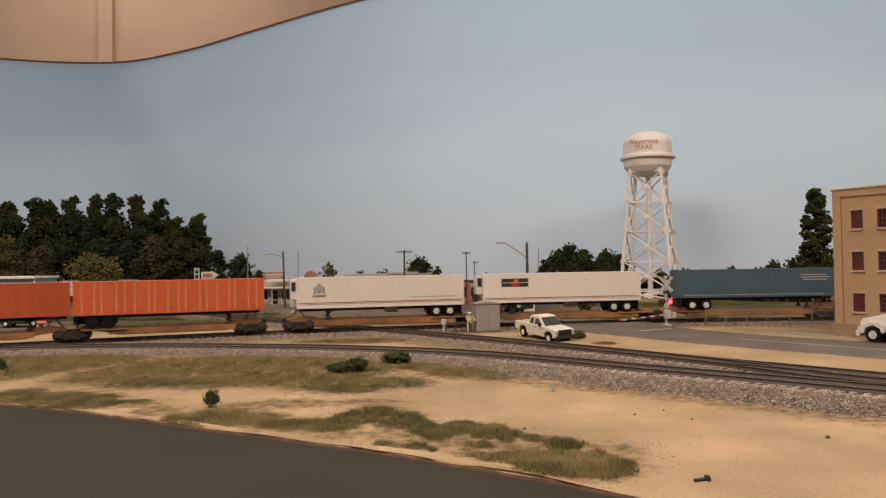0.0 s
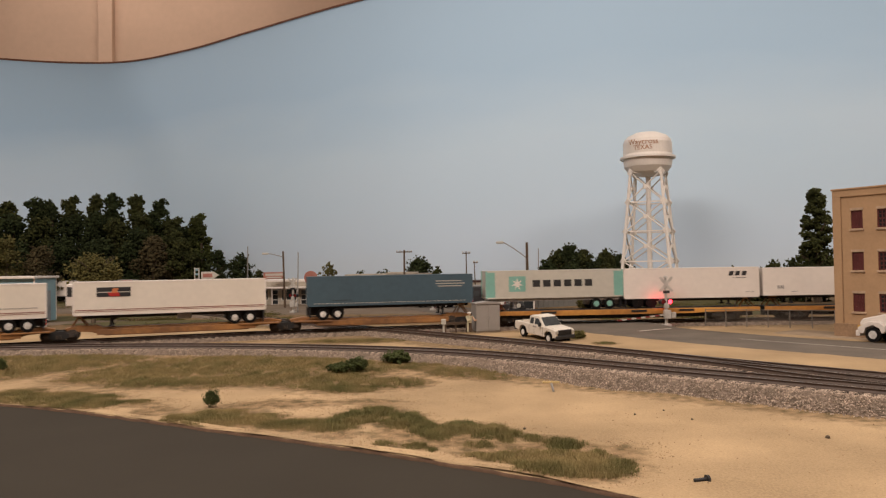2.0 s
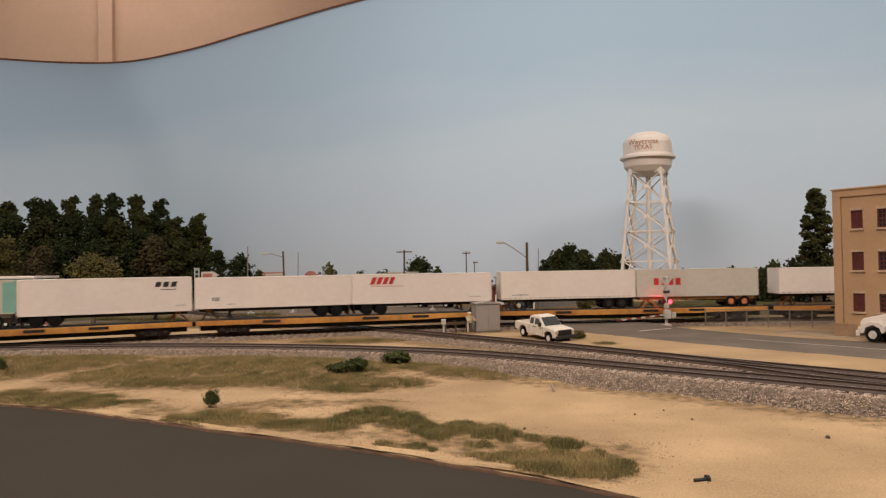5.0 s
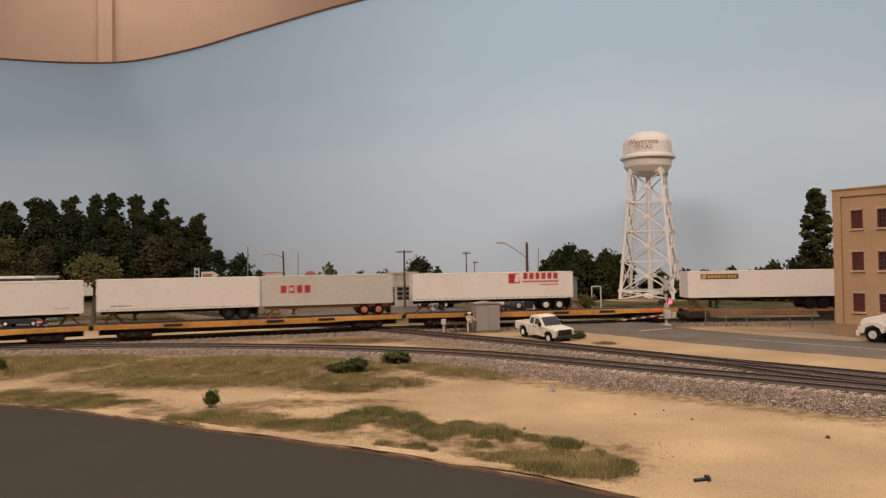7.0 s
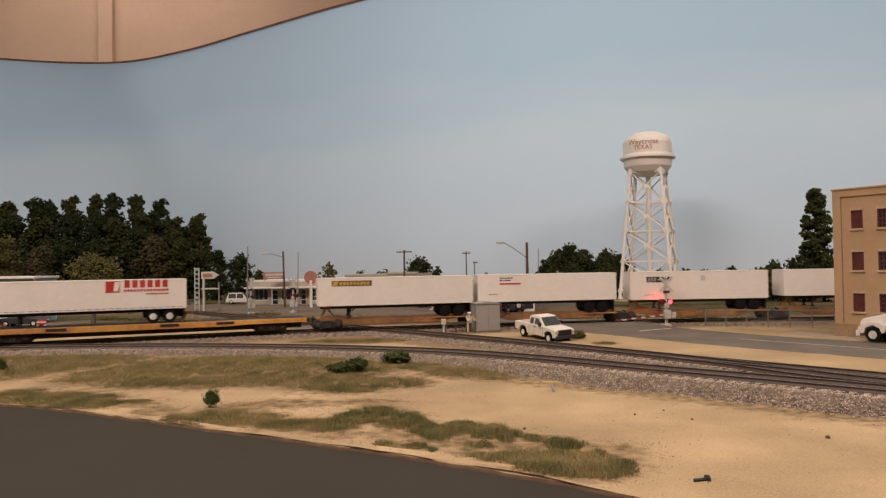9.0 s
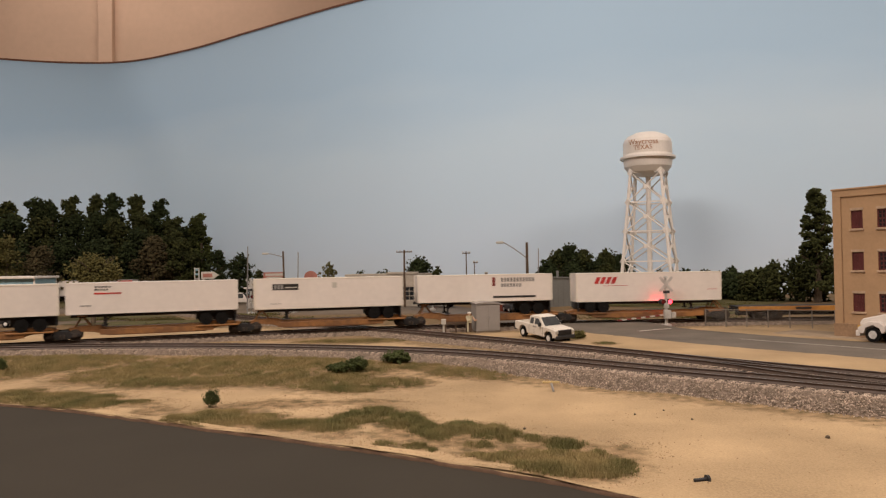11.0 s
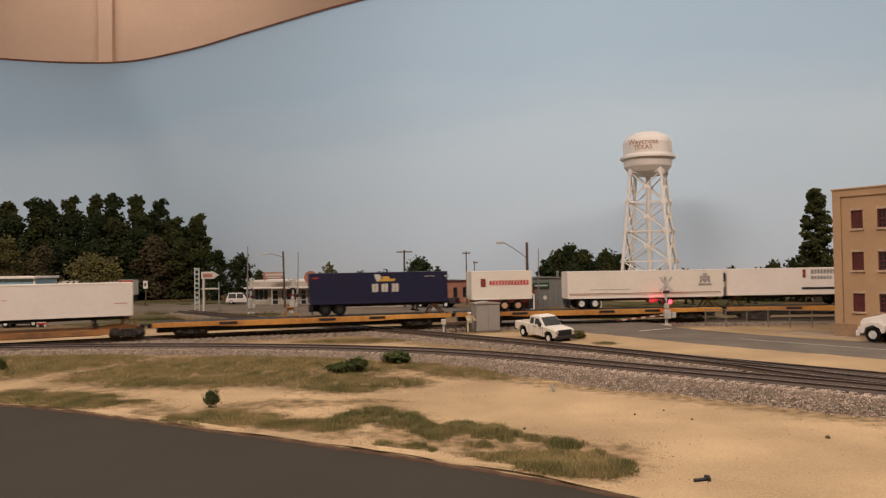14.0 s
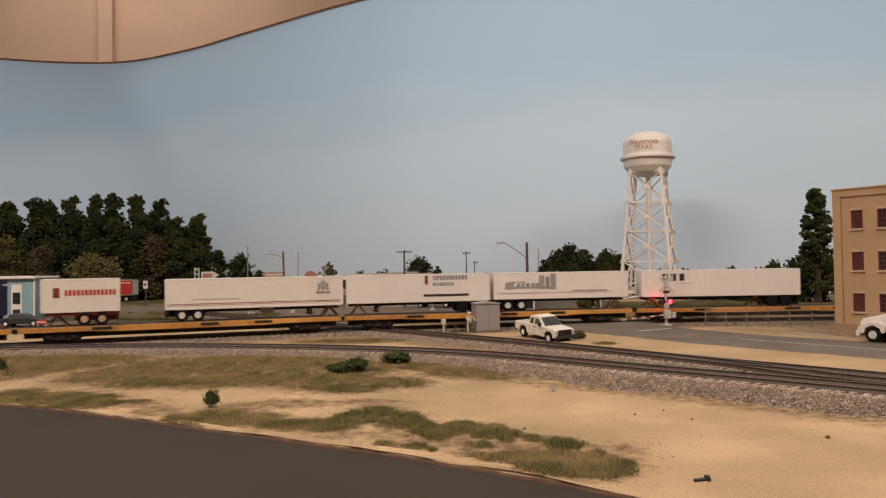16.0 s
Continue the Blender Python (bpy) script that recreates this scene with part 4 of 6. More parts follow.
ROAD = [(40, 29), (34, 38), (27, 47.6), (21.2, 55.2), (13.7, 68), (7.5, 80), (1, 96), (-6, 113), (-16, 128)]
road_strip("road", ROAD, 3.9, "grey two-lane asphalt road over the track", M["asphalt"])
CENTRE = smooth_line([p for p in ROAD[:4]], 0.6)
strip("road_marking", CENTRE, (-0.09, 0.09), (-0.4, -0.4), M["paintline"], "faded pale centre line on the road", "road marking")
strip("road_marking", [(15.9, 62.0, 0.55), (19.2, 64.1, 0.55)], (-0.2, 0.2), (-0.37, -0.37), M["paintline"], "pale stop line on the road", "road marking")
road_strip("road", [(-1, 98), (-20, 100), (-42, 108), (-75, 118)], 7.0, "pale worn street along the stores", M["lot"], -0.03)
road_strip("pavement", [(-8, 112), (-24, 116), (-44, 126), (-80, 140)], 8.0, "pale concrete parking lot before the stores", M["lot"], -0.02)
road_strip("pavement", [(27.5, 60.5), (31.5, 54.5), (37, 46)], 1.7, "pale tan concrete strip before the brick building", M["walk"], 0.02)
road_strip("pavement", [(-60, 78), (-50, 80), (-41.5, 84.5), (-37, 88)], 2.4, "pale concrete apron beside the blue shed", M["lot"], 0.01)

# grassy back lots
for cx, cy, rx, ry in ((-48, 92, 14, 5), (-60, 132, 26, 7), (33, 108, 18, 12), (40, 88, 16, 9), (-30, 82, 12, 4)):
    bm = bmesh.new()
    c = [bm.verts.new((cx + rx * math.cos(a) * (1 + 0.15 * math.sin(3 * a)), cy + ry * math.sin(a), -0.44)) for a in np.linspace(0, 2 * math.pi, 28, endpoint=False)]
    m_ = bm.verts.new((cx, cy, -0.36))
    for i in range(28):
        bm.faces.new((c[i], c[(i + 1) % 28], m_))
    tagged(link("grass_lawn", bm, M["lawn"]), "dull green scenic grass behind the track", "grass", kind="stuff")

# ---- grass, bushes, trees ----

def grass_field():
    rng = np.random.default_rng(11)
    P = []
    for cx, cy, rx, ry, tall, dry in GRASS:
        near = cy < 39
        n = int(max(rx, 0.25) * max(ry, 0.3) * (1500 if near else 560))
        for a, b in rng.uniform(-1.2, 1.2, (n, 2)):
            x, y = cx + a * rx, cy + b * ry
            e = a * a + b * b + 0.5 * bumps(x, y, 0.9, 5) + 0.3 * bumps(x, y, 0.35, 3)
            gap = bumps(x, y * 0.6, 0.9, 4) + 0.6 * bumps(x, y, 0.4, 6)
            if e > 1.0 + 0.3 * rng.normal() or gap < (-0.5 if near else -0.42) + 0.15 * rng.normal():
                continue
            if y > edge_y(x) + 0.06 and (near or cy > 53 or bank(x, y) > 2.1):
                k = tall * (1.15 - 0.5 * max(e, 0)) * (1 + 0.7 * bumps(x, y, 0.7, 2))
                P.append((x, y, ground_z(x, y), k, min(1, max(0, dry + 0.7 * bumps(x, y * 0.7, 1.2, 9)))))
    P = np.array(P)
    n, B = len(P), 7
    th = rng.uniform(0, 6.283, (n, B))
    h = rng.uniform(0.3, 1.05, (n, B)) * P[:, 3:4]
    w = rng.uniform(0.008, 0.016, (n, B))
    lean = rng.uniform(0.0, 0.9, (n, B)) * h
    bx, by = P[:, :1] + rng.normal(0, 0.07, (n, B)), P[:, 1:2] + rng.normal(0, 0.07, (n, B))
    z = np.repeat(P[:, 2:3], B, 1)
    c, s = np.cos(th), np.sin(th)
    v = np.stack([np.stack([bx - c * w, by - s * w, z - 0.03], -1), np.stack([bx + c * w, by + s * w, z - 0.03], -1),
                  np.stack([bx - s * lean, by + c * lean, z + h], -1)], 2).reshape(-1, 3)
    f = np.arange(len(v)).reshape(-1, 3)
    d = np.repeat(P[:, 4:5], B, 1)
    at = np.stack([0.1 + 0.4 * d, 0.1 + 0.4 * d, np.clip(0.2 + 0.8 * d, 0, 1)], -1).ravel()
    ob = from_arrays("grass_tufts", v, f, M["grass"])
    ob.data.attributes.new("dry", "FLOAT", "POINT").data.foreach_set("value", at.astype(np.float32))
    tagged(ob, "patches of dry olive static grass on sand", "grass", kind="stuff")


grass_field()

def crown_points(rng, kind, h, r, z0, n):
    lobes = []
    count = 64 if kind == "tall" else 120 if kind == "cone" else 30
    for i in range(count):
        k = (i + rng.uniform(0, 1)) / count
        if kind == "tall":
            rr = r * (1.0 - 0.66 * k ** 1.6) * rng.uniform(0.1, 0.85)
            lr = r * rng.uniform(0.34, 0.54) * (1.05 - 0.5 * k)
        elif kind == "cone":
            rr = r * (1.0 - 0.8 * k) * rng.uniform(0.2, 1.0)
            lr = r * rng.uniform(0.2, 0.34) * (1 - 0.4 * k)
        else:
            rr = r * math.sqrt(max(0.05, 1 - (2 * k - 0.8) ** 2)) * rng.uniform(0.2, 0.75)
            lr = r * rng.uniform(0.32, 0.52)
        a = rng.uniform(0, 6.28)
        lobes.append((rr * math.cos(a), rr * math.sin(a), z0 + k * (h - z0 - lr * 0.6), lr))
    out = []
    for i in range(n):
        x, y, z, lr = lobes[i % len(lobes)]
        d = rng.normal(size=3)
        d /= np.linalg.norm(d)
        out.append(np.array((x, y, z)) + d * lr * rng.uniform(0.35, 1.08) * (1, 1, 0.8))
    return np.array(out)


TREE_NO = 0


def tree(x, y, h, r, kind, leaf, label, z0=None, n=700, size=0.34, z=-0.5, name="tree", cat="tree"):
    global TREE_NO
    TREE_NO += 1
    rng = np.random.default_rng(100 + TREE_NO)
    t = thing(name, label, cat, m87(x, y, z))
    z0 = h * 0.12 if z0 is None else z0
    bm = bmesh.new()
    rt = max(0.1, h * 0.022)
    bend = rng.uniform(-0.25, 0.25, 2)
    mid = (bend[0], bend[1], h * 0.4)
    bm_rod((0, 0, -0.1), mid, rt * 1.5, rt, 8, bm)
    bm_rod(mid, (bend[0] * 1.4, bend[1], h * 0.85), rt, rt * 0.3, 8, bm)
    for i in range(7):
        a, k = rng.uniform(0, 6.28), rng.uniform(0.25, 0.75)
        zz = z0 + k * (h - z0) * 0.7
        zz = max(zz, h * 0.3)
        bm_rod((bend[0], bend[1], zz), (bend[0] + math.cos(a) * r * 0.7, bend[1] + math.sin(a) * r * 0.7, min(zz + r * 0.5, h * 0.95)), rt * 0.5, rt * 0.15, 6, bm)
    part("trunk", bm, M["bark"], t)
    v, f = clumps(rng, crown_points(rng, kind, h, r, z0, n), size)
    from_arrays("crown", v, f, M[leaf], t)
    return t


def bush(x, y, w, h, z, leaf="bush", n=1500, label="small dark green foam bush on the grass"):
    global TREE_NO
    TREE_NO += 1
    rng = np.random.default_rng(300 + TREE_NO)
    d = rng.normal(size=(n, 3))
    d /= np.linalg.norm(d, axis=1)[:, None]
    lump = 0.75 + 0.7 * np.array([bumps(a * 3, b * 3 + c * 3, 1.0, TREE_NO) for a, b, c in d])
    p = d * (lump * rng.uniform(0.6, 1.0, n))[:, None] * (w / 2, w / 2.4, h * 0.55) + (0, 0, h * 0.45)
    v, f = clumps(rng, p, 0.055 * (w / 1.3))
    ob = from_arrays("bush", v + np.array((x, y, z)), f, M[leaf])
    tagged(ob, label, "bush")


bush(-6.05, 43.2, 1.5, 0.62, -0.74, label="low spreading green foam bush on the grass")
bush(-5.05, 43.3, 1.5, 0.95, -0.74, label="rounded dark green foam bush beside the ballast")
bush(-2.9, 45.8, 1.85, 0.9, -0.64, label="wide leafy green foam bush beside the ballast")
bush(-10.5, 34.0, 0.84, 0.9, -0.92, label="lone small dark green bush by the sandy path")
bush(-27.4, 46.6, 1.0, 0.9, -0.84)
bush(10.3, 58.2, 1.4, 0.75, -0.55, "leaf_olive", label="low olive weed clump beside the pickup")
bush(16.9, 90, 2.6, 2.2, -0.4, "leaf_olive", label="yellow-green bush beside the grey warehouse")

LD = "dark green foam tree in the wood behind town"
for x, y, h, r, leaf in ((-90, 156, 20.4, 3.4, "leaf_dark"), (-84.5, 157, 21.4, 3.8, "leaf_pine"), (-80.6, 155, 20.6, 3.6, "leaf_pine"), (-77, 156, 21.3, 3.2, "leaf_dark"), (-72.4, 157, 21.8, 3.0, "leaf_dark"), (-68.3, 156, 21.8, 3.2, "leaf_pine"),
                         (-63.2, 156, 21.4, 2.8, "leaf_dark"), (-58.5, 155, 20.2, 3.0, "leaf_pine"), (-94, 156, 20, 4.2, "leaf_pine"), (-101, 158, 20, 4.6, "leaf_dark"), (-75, 154, 17.5, 4.4, "leaf_pine"), (-60.8, 153, 17.4, 4.0, "leaf_dark"), (-55.3, 154, 16.6, 3.4, "leaf_dark"), (-51.8, 152, 14.6, 3.2, "leaf_pine")):
    tree(x, y, h, r * 1.3, "tall", leaf, LD, n=3200, size=0.4, z0=1.0)
for x, y, h, r, leaf in ((-92, 152, 17, 4.6, "leaf_pine"), (-86, 151, 17.5, 4.8, "leaf_pine"), (-80, 150, 17, 5.0, "leaf_dark"), (-70, 151, 17.5, 4.6, "leaf_pine"), (-65, 150, 16.6, 4.4, "leaf_dark"), (-74, 146, 12.5, 5, "leaf_pine"), (-66, 145, 12, 5, "leaf_pine"), (-60, 147, 14, 4.4, "leaf_pine"), (-83, 146, 12, 5, "leaf_pine"), (-53.5, 150, 13.8, 4.0, "leaf_dark")):
    tree(x, y, h, r, "round", leaf, "broad dark green foam tree low in the wood", n=2600, size=0.42, z0=1.0)
tree(-56.0, 146, 12.4, 4.2, "round", "leaf_brown", "brownish round foam tree before the wood", n=2200, size=0.4, z0=0.8)
tree(-48.4, 150, 16.9, 3.4, "tall", "leaf_moss", "lighter green tree at the edge of the wood", z0=1.0, n=2800, size=0.36)
tree(-51.0, 147, 12.0, 3.6, "round", "leaf_dark", "dark green round tree at the wood's edge", n=2000, size=0.4, z0=0.6)
tree(-42.2, 141, 9.4, 3.0, "tall", "leaf_pine", "small dark green tree beside the lamp post", z0=0.5, n=1400, size=0.32)
tree(-37.8, 140, 8.6, 3.1, "round", "leaf_pine", "small rounded dark green tree", z0=0.5, n=1400, size=0.32)
tree(-33.4, 136, 5.6, 1.9, "round", "leaf_dark", "low dark tree behind the store", n=500, size=0.3)
tree(-80, 138, 12.6, 4.0, "round", "leaf_olive", "olive broadleaf tree above the blue shed", z0=3, n=1800, size=0.34)
tree(-73.5, 138, 10.6, 3.6, "round", "leaf_brown", "brownish olive tree beside the parked trailer", z0=2.2, n=1800, size=0.34)
tree(-38.1, 82, 7.7, 3.0, "round", "leaf_olive", "open olive tree with bare trunk beside the shed", z0=4.6, n=1700, size=0.2)
for x, y, h, r, leaf in ((16.8, 122, 6.4, 2.3, "leaf_pine"), (18.6, 123, 8.0, 2.6, "leaf_dark"), (20.6, 122.5, 9.0, 2.9, "leaf_pine"), (22.8, 123, 8.2, 2.6, "leaf_dark"), (24.6, 121, 6.6, 2.4, "leaf_pine"), (26.4, 122, 8.0, 2.5, "leaf_dark"), (28.6, 121.5, 7.0, 2.3, "leaf_pine"), (20, 118, 5.6, 2.8, "leaf_pine"), (25.5, 118, 5.6, 2.6, "leaf_dark"),
                         (34.5, 121, 4.4, 2.6, "leaf_dark"), (37.5, 119, 4.6, 2.8, "leaf_pine"), (41, 118, 4.3, 2.8, "leaf_dark"), (44, 116, 4.6, 2.8, "leaf_pine"), (39, 112, 3.6, 2.4, "leaf_dark"), (35.5, 112, 3.0, 2.2, "leaf_dark"), (43, 110, 3.8, 2.4, "leaf_pine"), (47, 112, 4.6, 2.8, "leaf_dark")):
    tree(x, y, h, r * 1.15, "round", leaf, "dark green tree in the row behind the warehouse", n=1500, size=0.34, z0=0.5)
tree(50.1, 101, 15.3, 3.3, "cone", "leaf_dark", "tall dark green conifer beside the brick building", n=4200, size=0.3)
for x, y, h, r in ((45.6, 104, 5.6, 2.4), (48.5, 104, 6.0, 2.6), (43.0, 106, 4.4, 2.2), (52, 103, 6.5, 3)):
    tree(x, y, h, r, "round", "leaf_dark", "low dark shrub tree under the conifer", n=900, size=0.3, z0=0.3)
tree(-4.0, 122, 7.2, 3.5, "round", "leaf_pine", "dark round tree behind the diner", n=2400, size=0.28, z0=0.5)
tree(-1.2, 118.6, 5.5, 2.0, "tall", "leaf_dark", "narrow dark shrub between the diner and brick house", n=400, size=0.3, z0=0.3)
tree(-20.4, 134, 6.6, 2.1, "round", "leaf_olive", "small light green tree behind the store", n=300, size=0.34)
tree(-15, 136, 5.4, 1.6, "round", "leaf_dark", "small dark shrub far behind the diner", n=200, size=0.3)
tree(-10.5, 134, 5.4, 2.4, "round", "leaf_dark", "low dark shrub far behind the diner", n=240, size=0.3)


def weeds():
    """Low dry weeds along the town street and the far side of the track."""
    rng = np.random.default_rng(77)
    P = []
    for x0, y0, x1, y1, n in ((-44, 88, -12, 84, 26), (-42, 100, -20, 92, 22), (-60, 118, -30, 126, 20), (13, 78, 30, 76, 20), (-30, 78, -4, 80, 26), (20, 100, 40, 98, 24), (-70, 134, -40, 134, 26)):
        for k in rng.uniform(0, 1, n):
            cx, cy = x0 + (x1 - x0) * k + rng.normal(0, 0.8), y0 + (y1 - y0) * k + rng.normal(0, 0.8)
            w = rng.uniform(0.3, 0.9)
            q = rng.normal(size=(90, 3)) * (w, w * 0.7, 0.22 * w)
            q[:, 2] = -0.44 + abs(q[:, 2])
            P.append(q + (cx, cy, 0))
    v, f = clumps(rng, np.concatenate(P), 0.085)
    tagged(from_arrays("weeds", v, f, M["leaf_olive"]), "low dry olive weeds along the street and track", "weeds", kind="stuff")


weeds()

# ---- water tower ----


def text_mesh(body, size):
    cu = bpy.data.curves.new("lettering", "FONT")
    cu.body, cu.size, cu.align_x, cu.align_y, cu.extrude = body, size, "CENTER", "CENTER", 0.0
    ob = bpy.data.objects.new("lettering", cu)
    me = bpy.data.meshes.new_from_object(ob)
    bpy.data.objects.remove(ob)
    return me


def lettering(body, size, parent, material, place):
    """Text cut from a plate; place maps flat (x, z) to a point."""
    me = text_mesh(body, size)
    bm = bmesh.new()
    bm.from_mesh(me)
    for v in bm.verts:
        v.co = place(v.co.x, v.co.y)
    return part("lettering", bm, material, parent)


def water_tower(x, y):
    t = thing("water_tower", "white four-legged water tower with orange-brown town lettering", "water tower", m87(x, y, -0.3))
    c = 0.3
    tank = [(0.3, 18.2 + c), (1.6, 18.35 + c), (2.9, 18.9 + c), (3.5, 19.7 + c), (3.62, 20.4 + c), (3.62, 20.9 + c), (4.1, 20.92 + c), (4.1, 21.25 + c), (3.7, 21.3 + c), (3.62, 21.6 + c), (3.6, 23.3 + c), (3.45, 23.8 + c), (2.9, 24.4 + c), (1.8, 24.9 + c), (0.6, 25.1 + c), (0.1, 25.12 + c)]
    k = part("tank", bm_lathe(tank, 48), M["tower_white"], t)
    for s, e in ((21.75, 0.03), (21.95, 0.02)):
        part("band", bm_lathe([(3.6, s + c), (3.62 + e, s + c), (3.62 + e, s + 0.1 + c), (3.6, s + 0.1 + c)], 48), M["tower_white"], k)

    def wrap(z0):
        def f(u, v):
            a = -math.pi / 2 - 0.2 + u / 3.64 - 0.26
            return Vector((3.655 * math.cos(a), 3.655 * math.sin(a), z0 + v))
        return f
    lettering("Waycross", 1.15, k, M["letters"], wrap(23.15 + c))
    lettering("TEXAS", 0.95, k, M["letters"], wrap(22.3 + c))
    ang = [math.radians(a) for a in (20, 110, 200, 290)]
    R = lambda z: 5.45 + (3.15 - 5.45) * z / 19.2

    def leg(i, z):
        return Vector((R(z) * math.cos(ang[i % 4]), R(z) * math.sin(ang[i % 4]), z))
    lev = [0.1, 1.3, 5.7, 10.2, 14.6, 19.1]
    for i in range(4):
        part("leg", bm_rod(leg(i, 0), leg(i, 19.9), 0.26, 0.2, 10), M["tower_white"], t)
        part("footing", bm_box(leg(i, 0).x - 0.5, leg(i, 0).y - 0.5, -0.25, leg(i, 0).x + 0.5, leg(i, 0).y + 0.5, 0.12, 0.05), M["lot"], t)
        for z in lev[1:]:
            part("strut", bm_beam(leg(i, z), leg(i + 1, z), 0.2, 0.2), M["tower_white"], t)
            g = bmesh.new()
            p = leg(i, z)
            bmesh.ops.create_cone(g, cap_ends=True, segments=4, radius1=0.75, radius2=0.75, depth=0.12)
            bmesh.ops.transform(g, matrix=Matrix.Translation(p) @ Matrix.Rotation(ang[i], 4, "Z") @ Matrix.Rotation(math.pi / 2, 4, "Y"), verts=g.verts)
            part("gusset_plate", g, M["tower_white"], t)
        for a, b in zip(lev, lev[1:]):
            part("tie_rod", bm_rod(leg(i, a), leg(i + 1, b), 0.1, 0.1, 6), M["tower_white"], t)
            part("tie_rod", bm_rod(leg(i, b), leg(i + 1, a), 0.1, 0.1, 6), M["tower_white"], t)
            q = (leg(i, a) + leg(i + 1, b) + leg(i, b) + leg(i + 1, a)) / 4
            part("turnbuckle_plate", bm_box(q.x - 0.36, q.y - 0.14, q.z - 0.32, q.x + 0.36, q.y + 0.14, q.z + 0.32, 0.03), M["tower_white"], t)
    part("riser_pipe", bm_rod((0, 0, -0.1), (0, 0, 18.6), 0.38, 0.38, 14), M["tower_white"], t)
    part("ladder", bm_beam(leg(1, 0.2) * 1.02, leg(1, 19) * 1.02, 0.3, 0.06), M["steel"], t)
    return t


M["letters"] = mat("orange_brown_letters", (0.42, 0.16, 0.035), 0.6, size=1)
water_tower(31.4, 114.5)
bm = bm_lathe([(8.5, -0.55), (7.2, -0.42), (5.8, -0.3), (0.1, -0.25)], 28)
bmesh.ops.translate(bm, vec=(31.4, 114.5, 0), verts=bm.verts)
tagged(link("mound", bm, M["sand"], smooth=True), "low sandy mound under the water tower", "ground", kind="structure")

# ---- tan brick building ----


def brick_building():
    d = math.degrees(math.atan2(-0.832, 0.555))
    t = thing("brick_building", "three-storey tan brick building with maroon windows", "building", m87(29.0, 56.0, -0.5, rz=d))
    L, D, H = 15.0, 13.0, 10.95
    cols = [1.72 + 1.85 * i for i in range(7)]
    rows = [1.95, 4.95, 7.98]
    w, h = 0.85, 1.3
    bm = bmesh.new()
    xs = [0.62] + [v for c in cols for v in (c - w / 2, c + w / 2)] + [L - 0.62]
    zs = [0.0] + [v for r in rows for v in (r, r + h)] + [H - 0.62]
    for i in range(len(xs) - 1):
        for j in range(len(zs) - 1):
            if i % 2 == 1 and j % 2 == 1:
                continue
            bm_box(xs[i], 0.12, zs[j], xs[i + 1], 0.4, zs[j + 1], bm=bm)
    bmesh.ops.remove_doubles(bm, verts=bm.verts, dist=0.001)
    part("wall", bm, M["brick_tan"], t)
    part("wall", bm_box(0.0, 0.42, 0, 0.3, D, H), M["brick_tan"], t)
    part("wall", bm_box(L - 0.3, 0.42, 0, L, D, H), M["brick_tan"], t)
    part("wall", bm_box(0.3, D - 0.3, 0, L - 0.3, D, H), M["brick_tan"], t)
    for a, b in ((0.0, 0.6), (L - 0.6, L)):
        part("pilaster", bm_box(a, 0.0, 0.0, b, 0.42, H - 0.62, 0.02), M["brick_tan"], t)
    part("plinth", bm_box(-0.06, -0.08, 0, L + 0.06, 0.11, 1.05, 0.02), M["stucco_dark"], t)
    part("frieze", bm_box(0.0, 0.0, H - 0.62, L, 0.42, H - 0.12, 0.02), M["brick_tan"], t)
    part("coping", bm_box(-0.08, -0.08, H - 0.12, L + 0.08, 0.5, H, 0.03), M["brick_tan"], t)
    part("coping", bm_box(-0.08, 0.5, H - 0.12, 0.42, D + 0.08, H, 0.03), M["brick_tan"], t)
    part("flat_roof", bm_box(0.3, 0.42, H - 0.8, L - 0.3, D - 0.3, H - 0.6), M["roof"], t)
    for c in cols:
        for r in rows:
            wd = part("window", bm_box(c - w / 2, 0.26, r, c + w / 2, 0.3, r + h), M["pane"], t)
            fr = bmesh.new()
            for b in ((c - w / 2, r, c - w / 2 + 0.09, r + h), (c + w / 2 - 0.09, r, c + w / 2, r + h), (c - w / 2, r, c + w / 2, r + 0.1), (c - w / 2, r + h - 0.1, c + w / 2, r + h), (c - w / 2, r + h / 2 - 0.05, c + w / 2, r + h / 2 + 0.05),
                      (c - 0.14, r, c - 0.08, r + h), (c + 0.08, r, c + 0.14, r + h), (c - w / 2, r + h * 0.25 - 0.03, c + w / 2, r + h * 0.25 + 0.03), (c - w / 2, r + h * 0.75 - 0.03, c + w / 2, r + h * 0.75 + 0.03)):
                bm_box(b[0], 0.2, b[1], b[2], 0.255, b[3], bm=fr)
            part("frame", fr, M["window_red"], wd)
            if c < 2:
                part("blind", bm_box(c - w / 2 + 0.09, 0.225, r + 0.1, c + w / 2 - 0.09, 0.25, r + h - 0.1), M["window_red"], wd)
            part("sill", bm_box(c - w / 2 - 0.08, 0.0, r - 0.16, c + w / 2 + 0.08, 0.2, r - 0.02, 0.02), M["trim_pale"], wd)
            part("lintel", bm_box(c - w / 2 - 0.05, 0.09, r + h + 0.02, c + w / 2 + 0.05, 0.13, r + h + 0.2), M["trim_pale"], wd)
    g = bm_prism([(3.4, H - 0.6), (9.5, H - 0.6), (9.5, H + 0.5), (6.4, H + 3.4), (3.4, H + 0.5)], 3.5, 9.5)
    part("roof_house", g, M["roof"], t)
    return t


M["trim_pale"] = mat("pale_pinkish_trim", (0.5, 0.36, 0.25), 0.85, size=1.5)
M["stucco_dark"] = mat("tan_stone_plinth", (0.36, 0.24, 0.15), 0.9, size=1.5)
brick_building()

# ---- chain-link fence ----


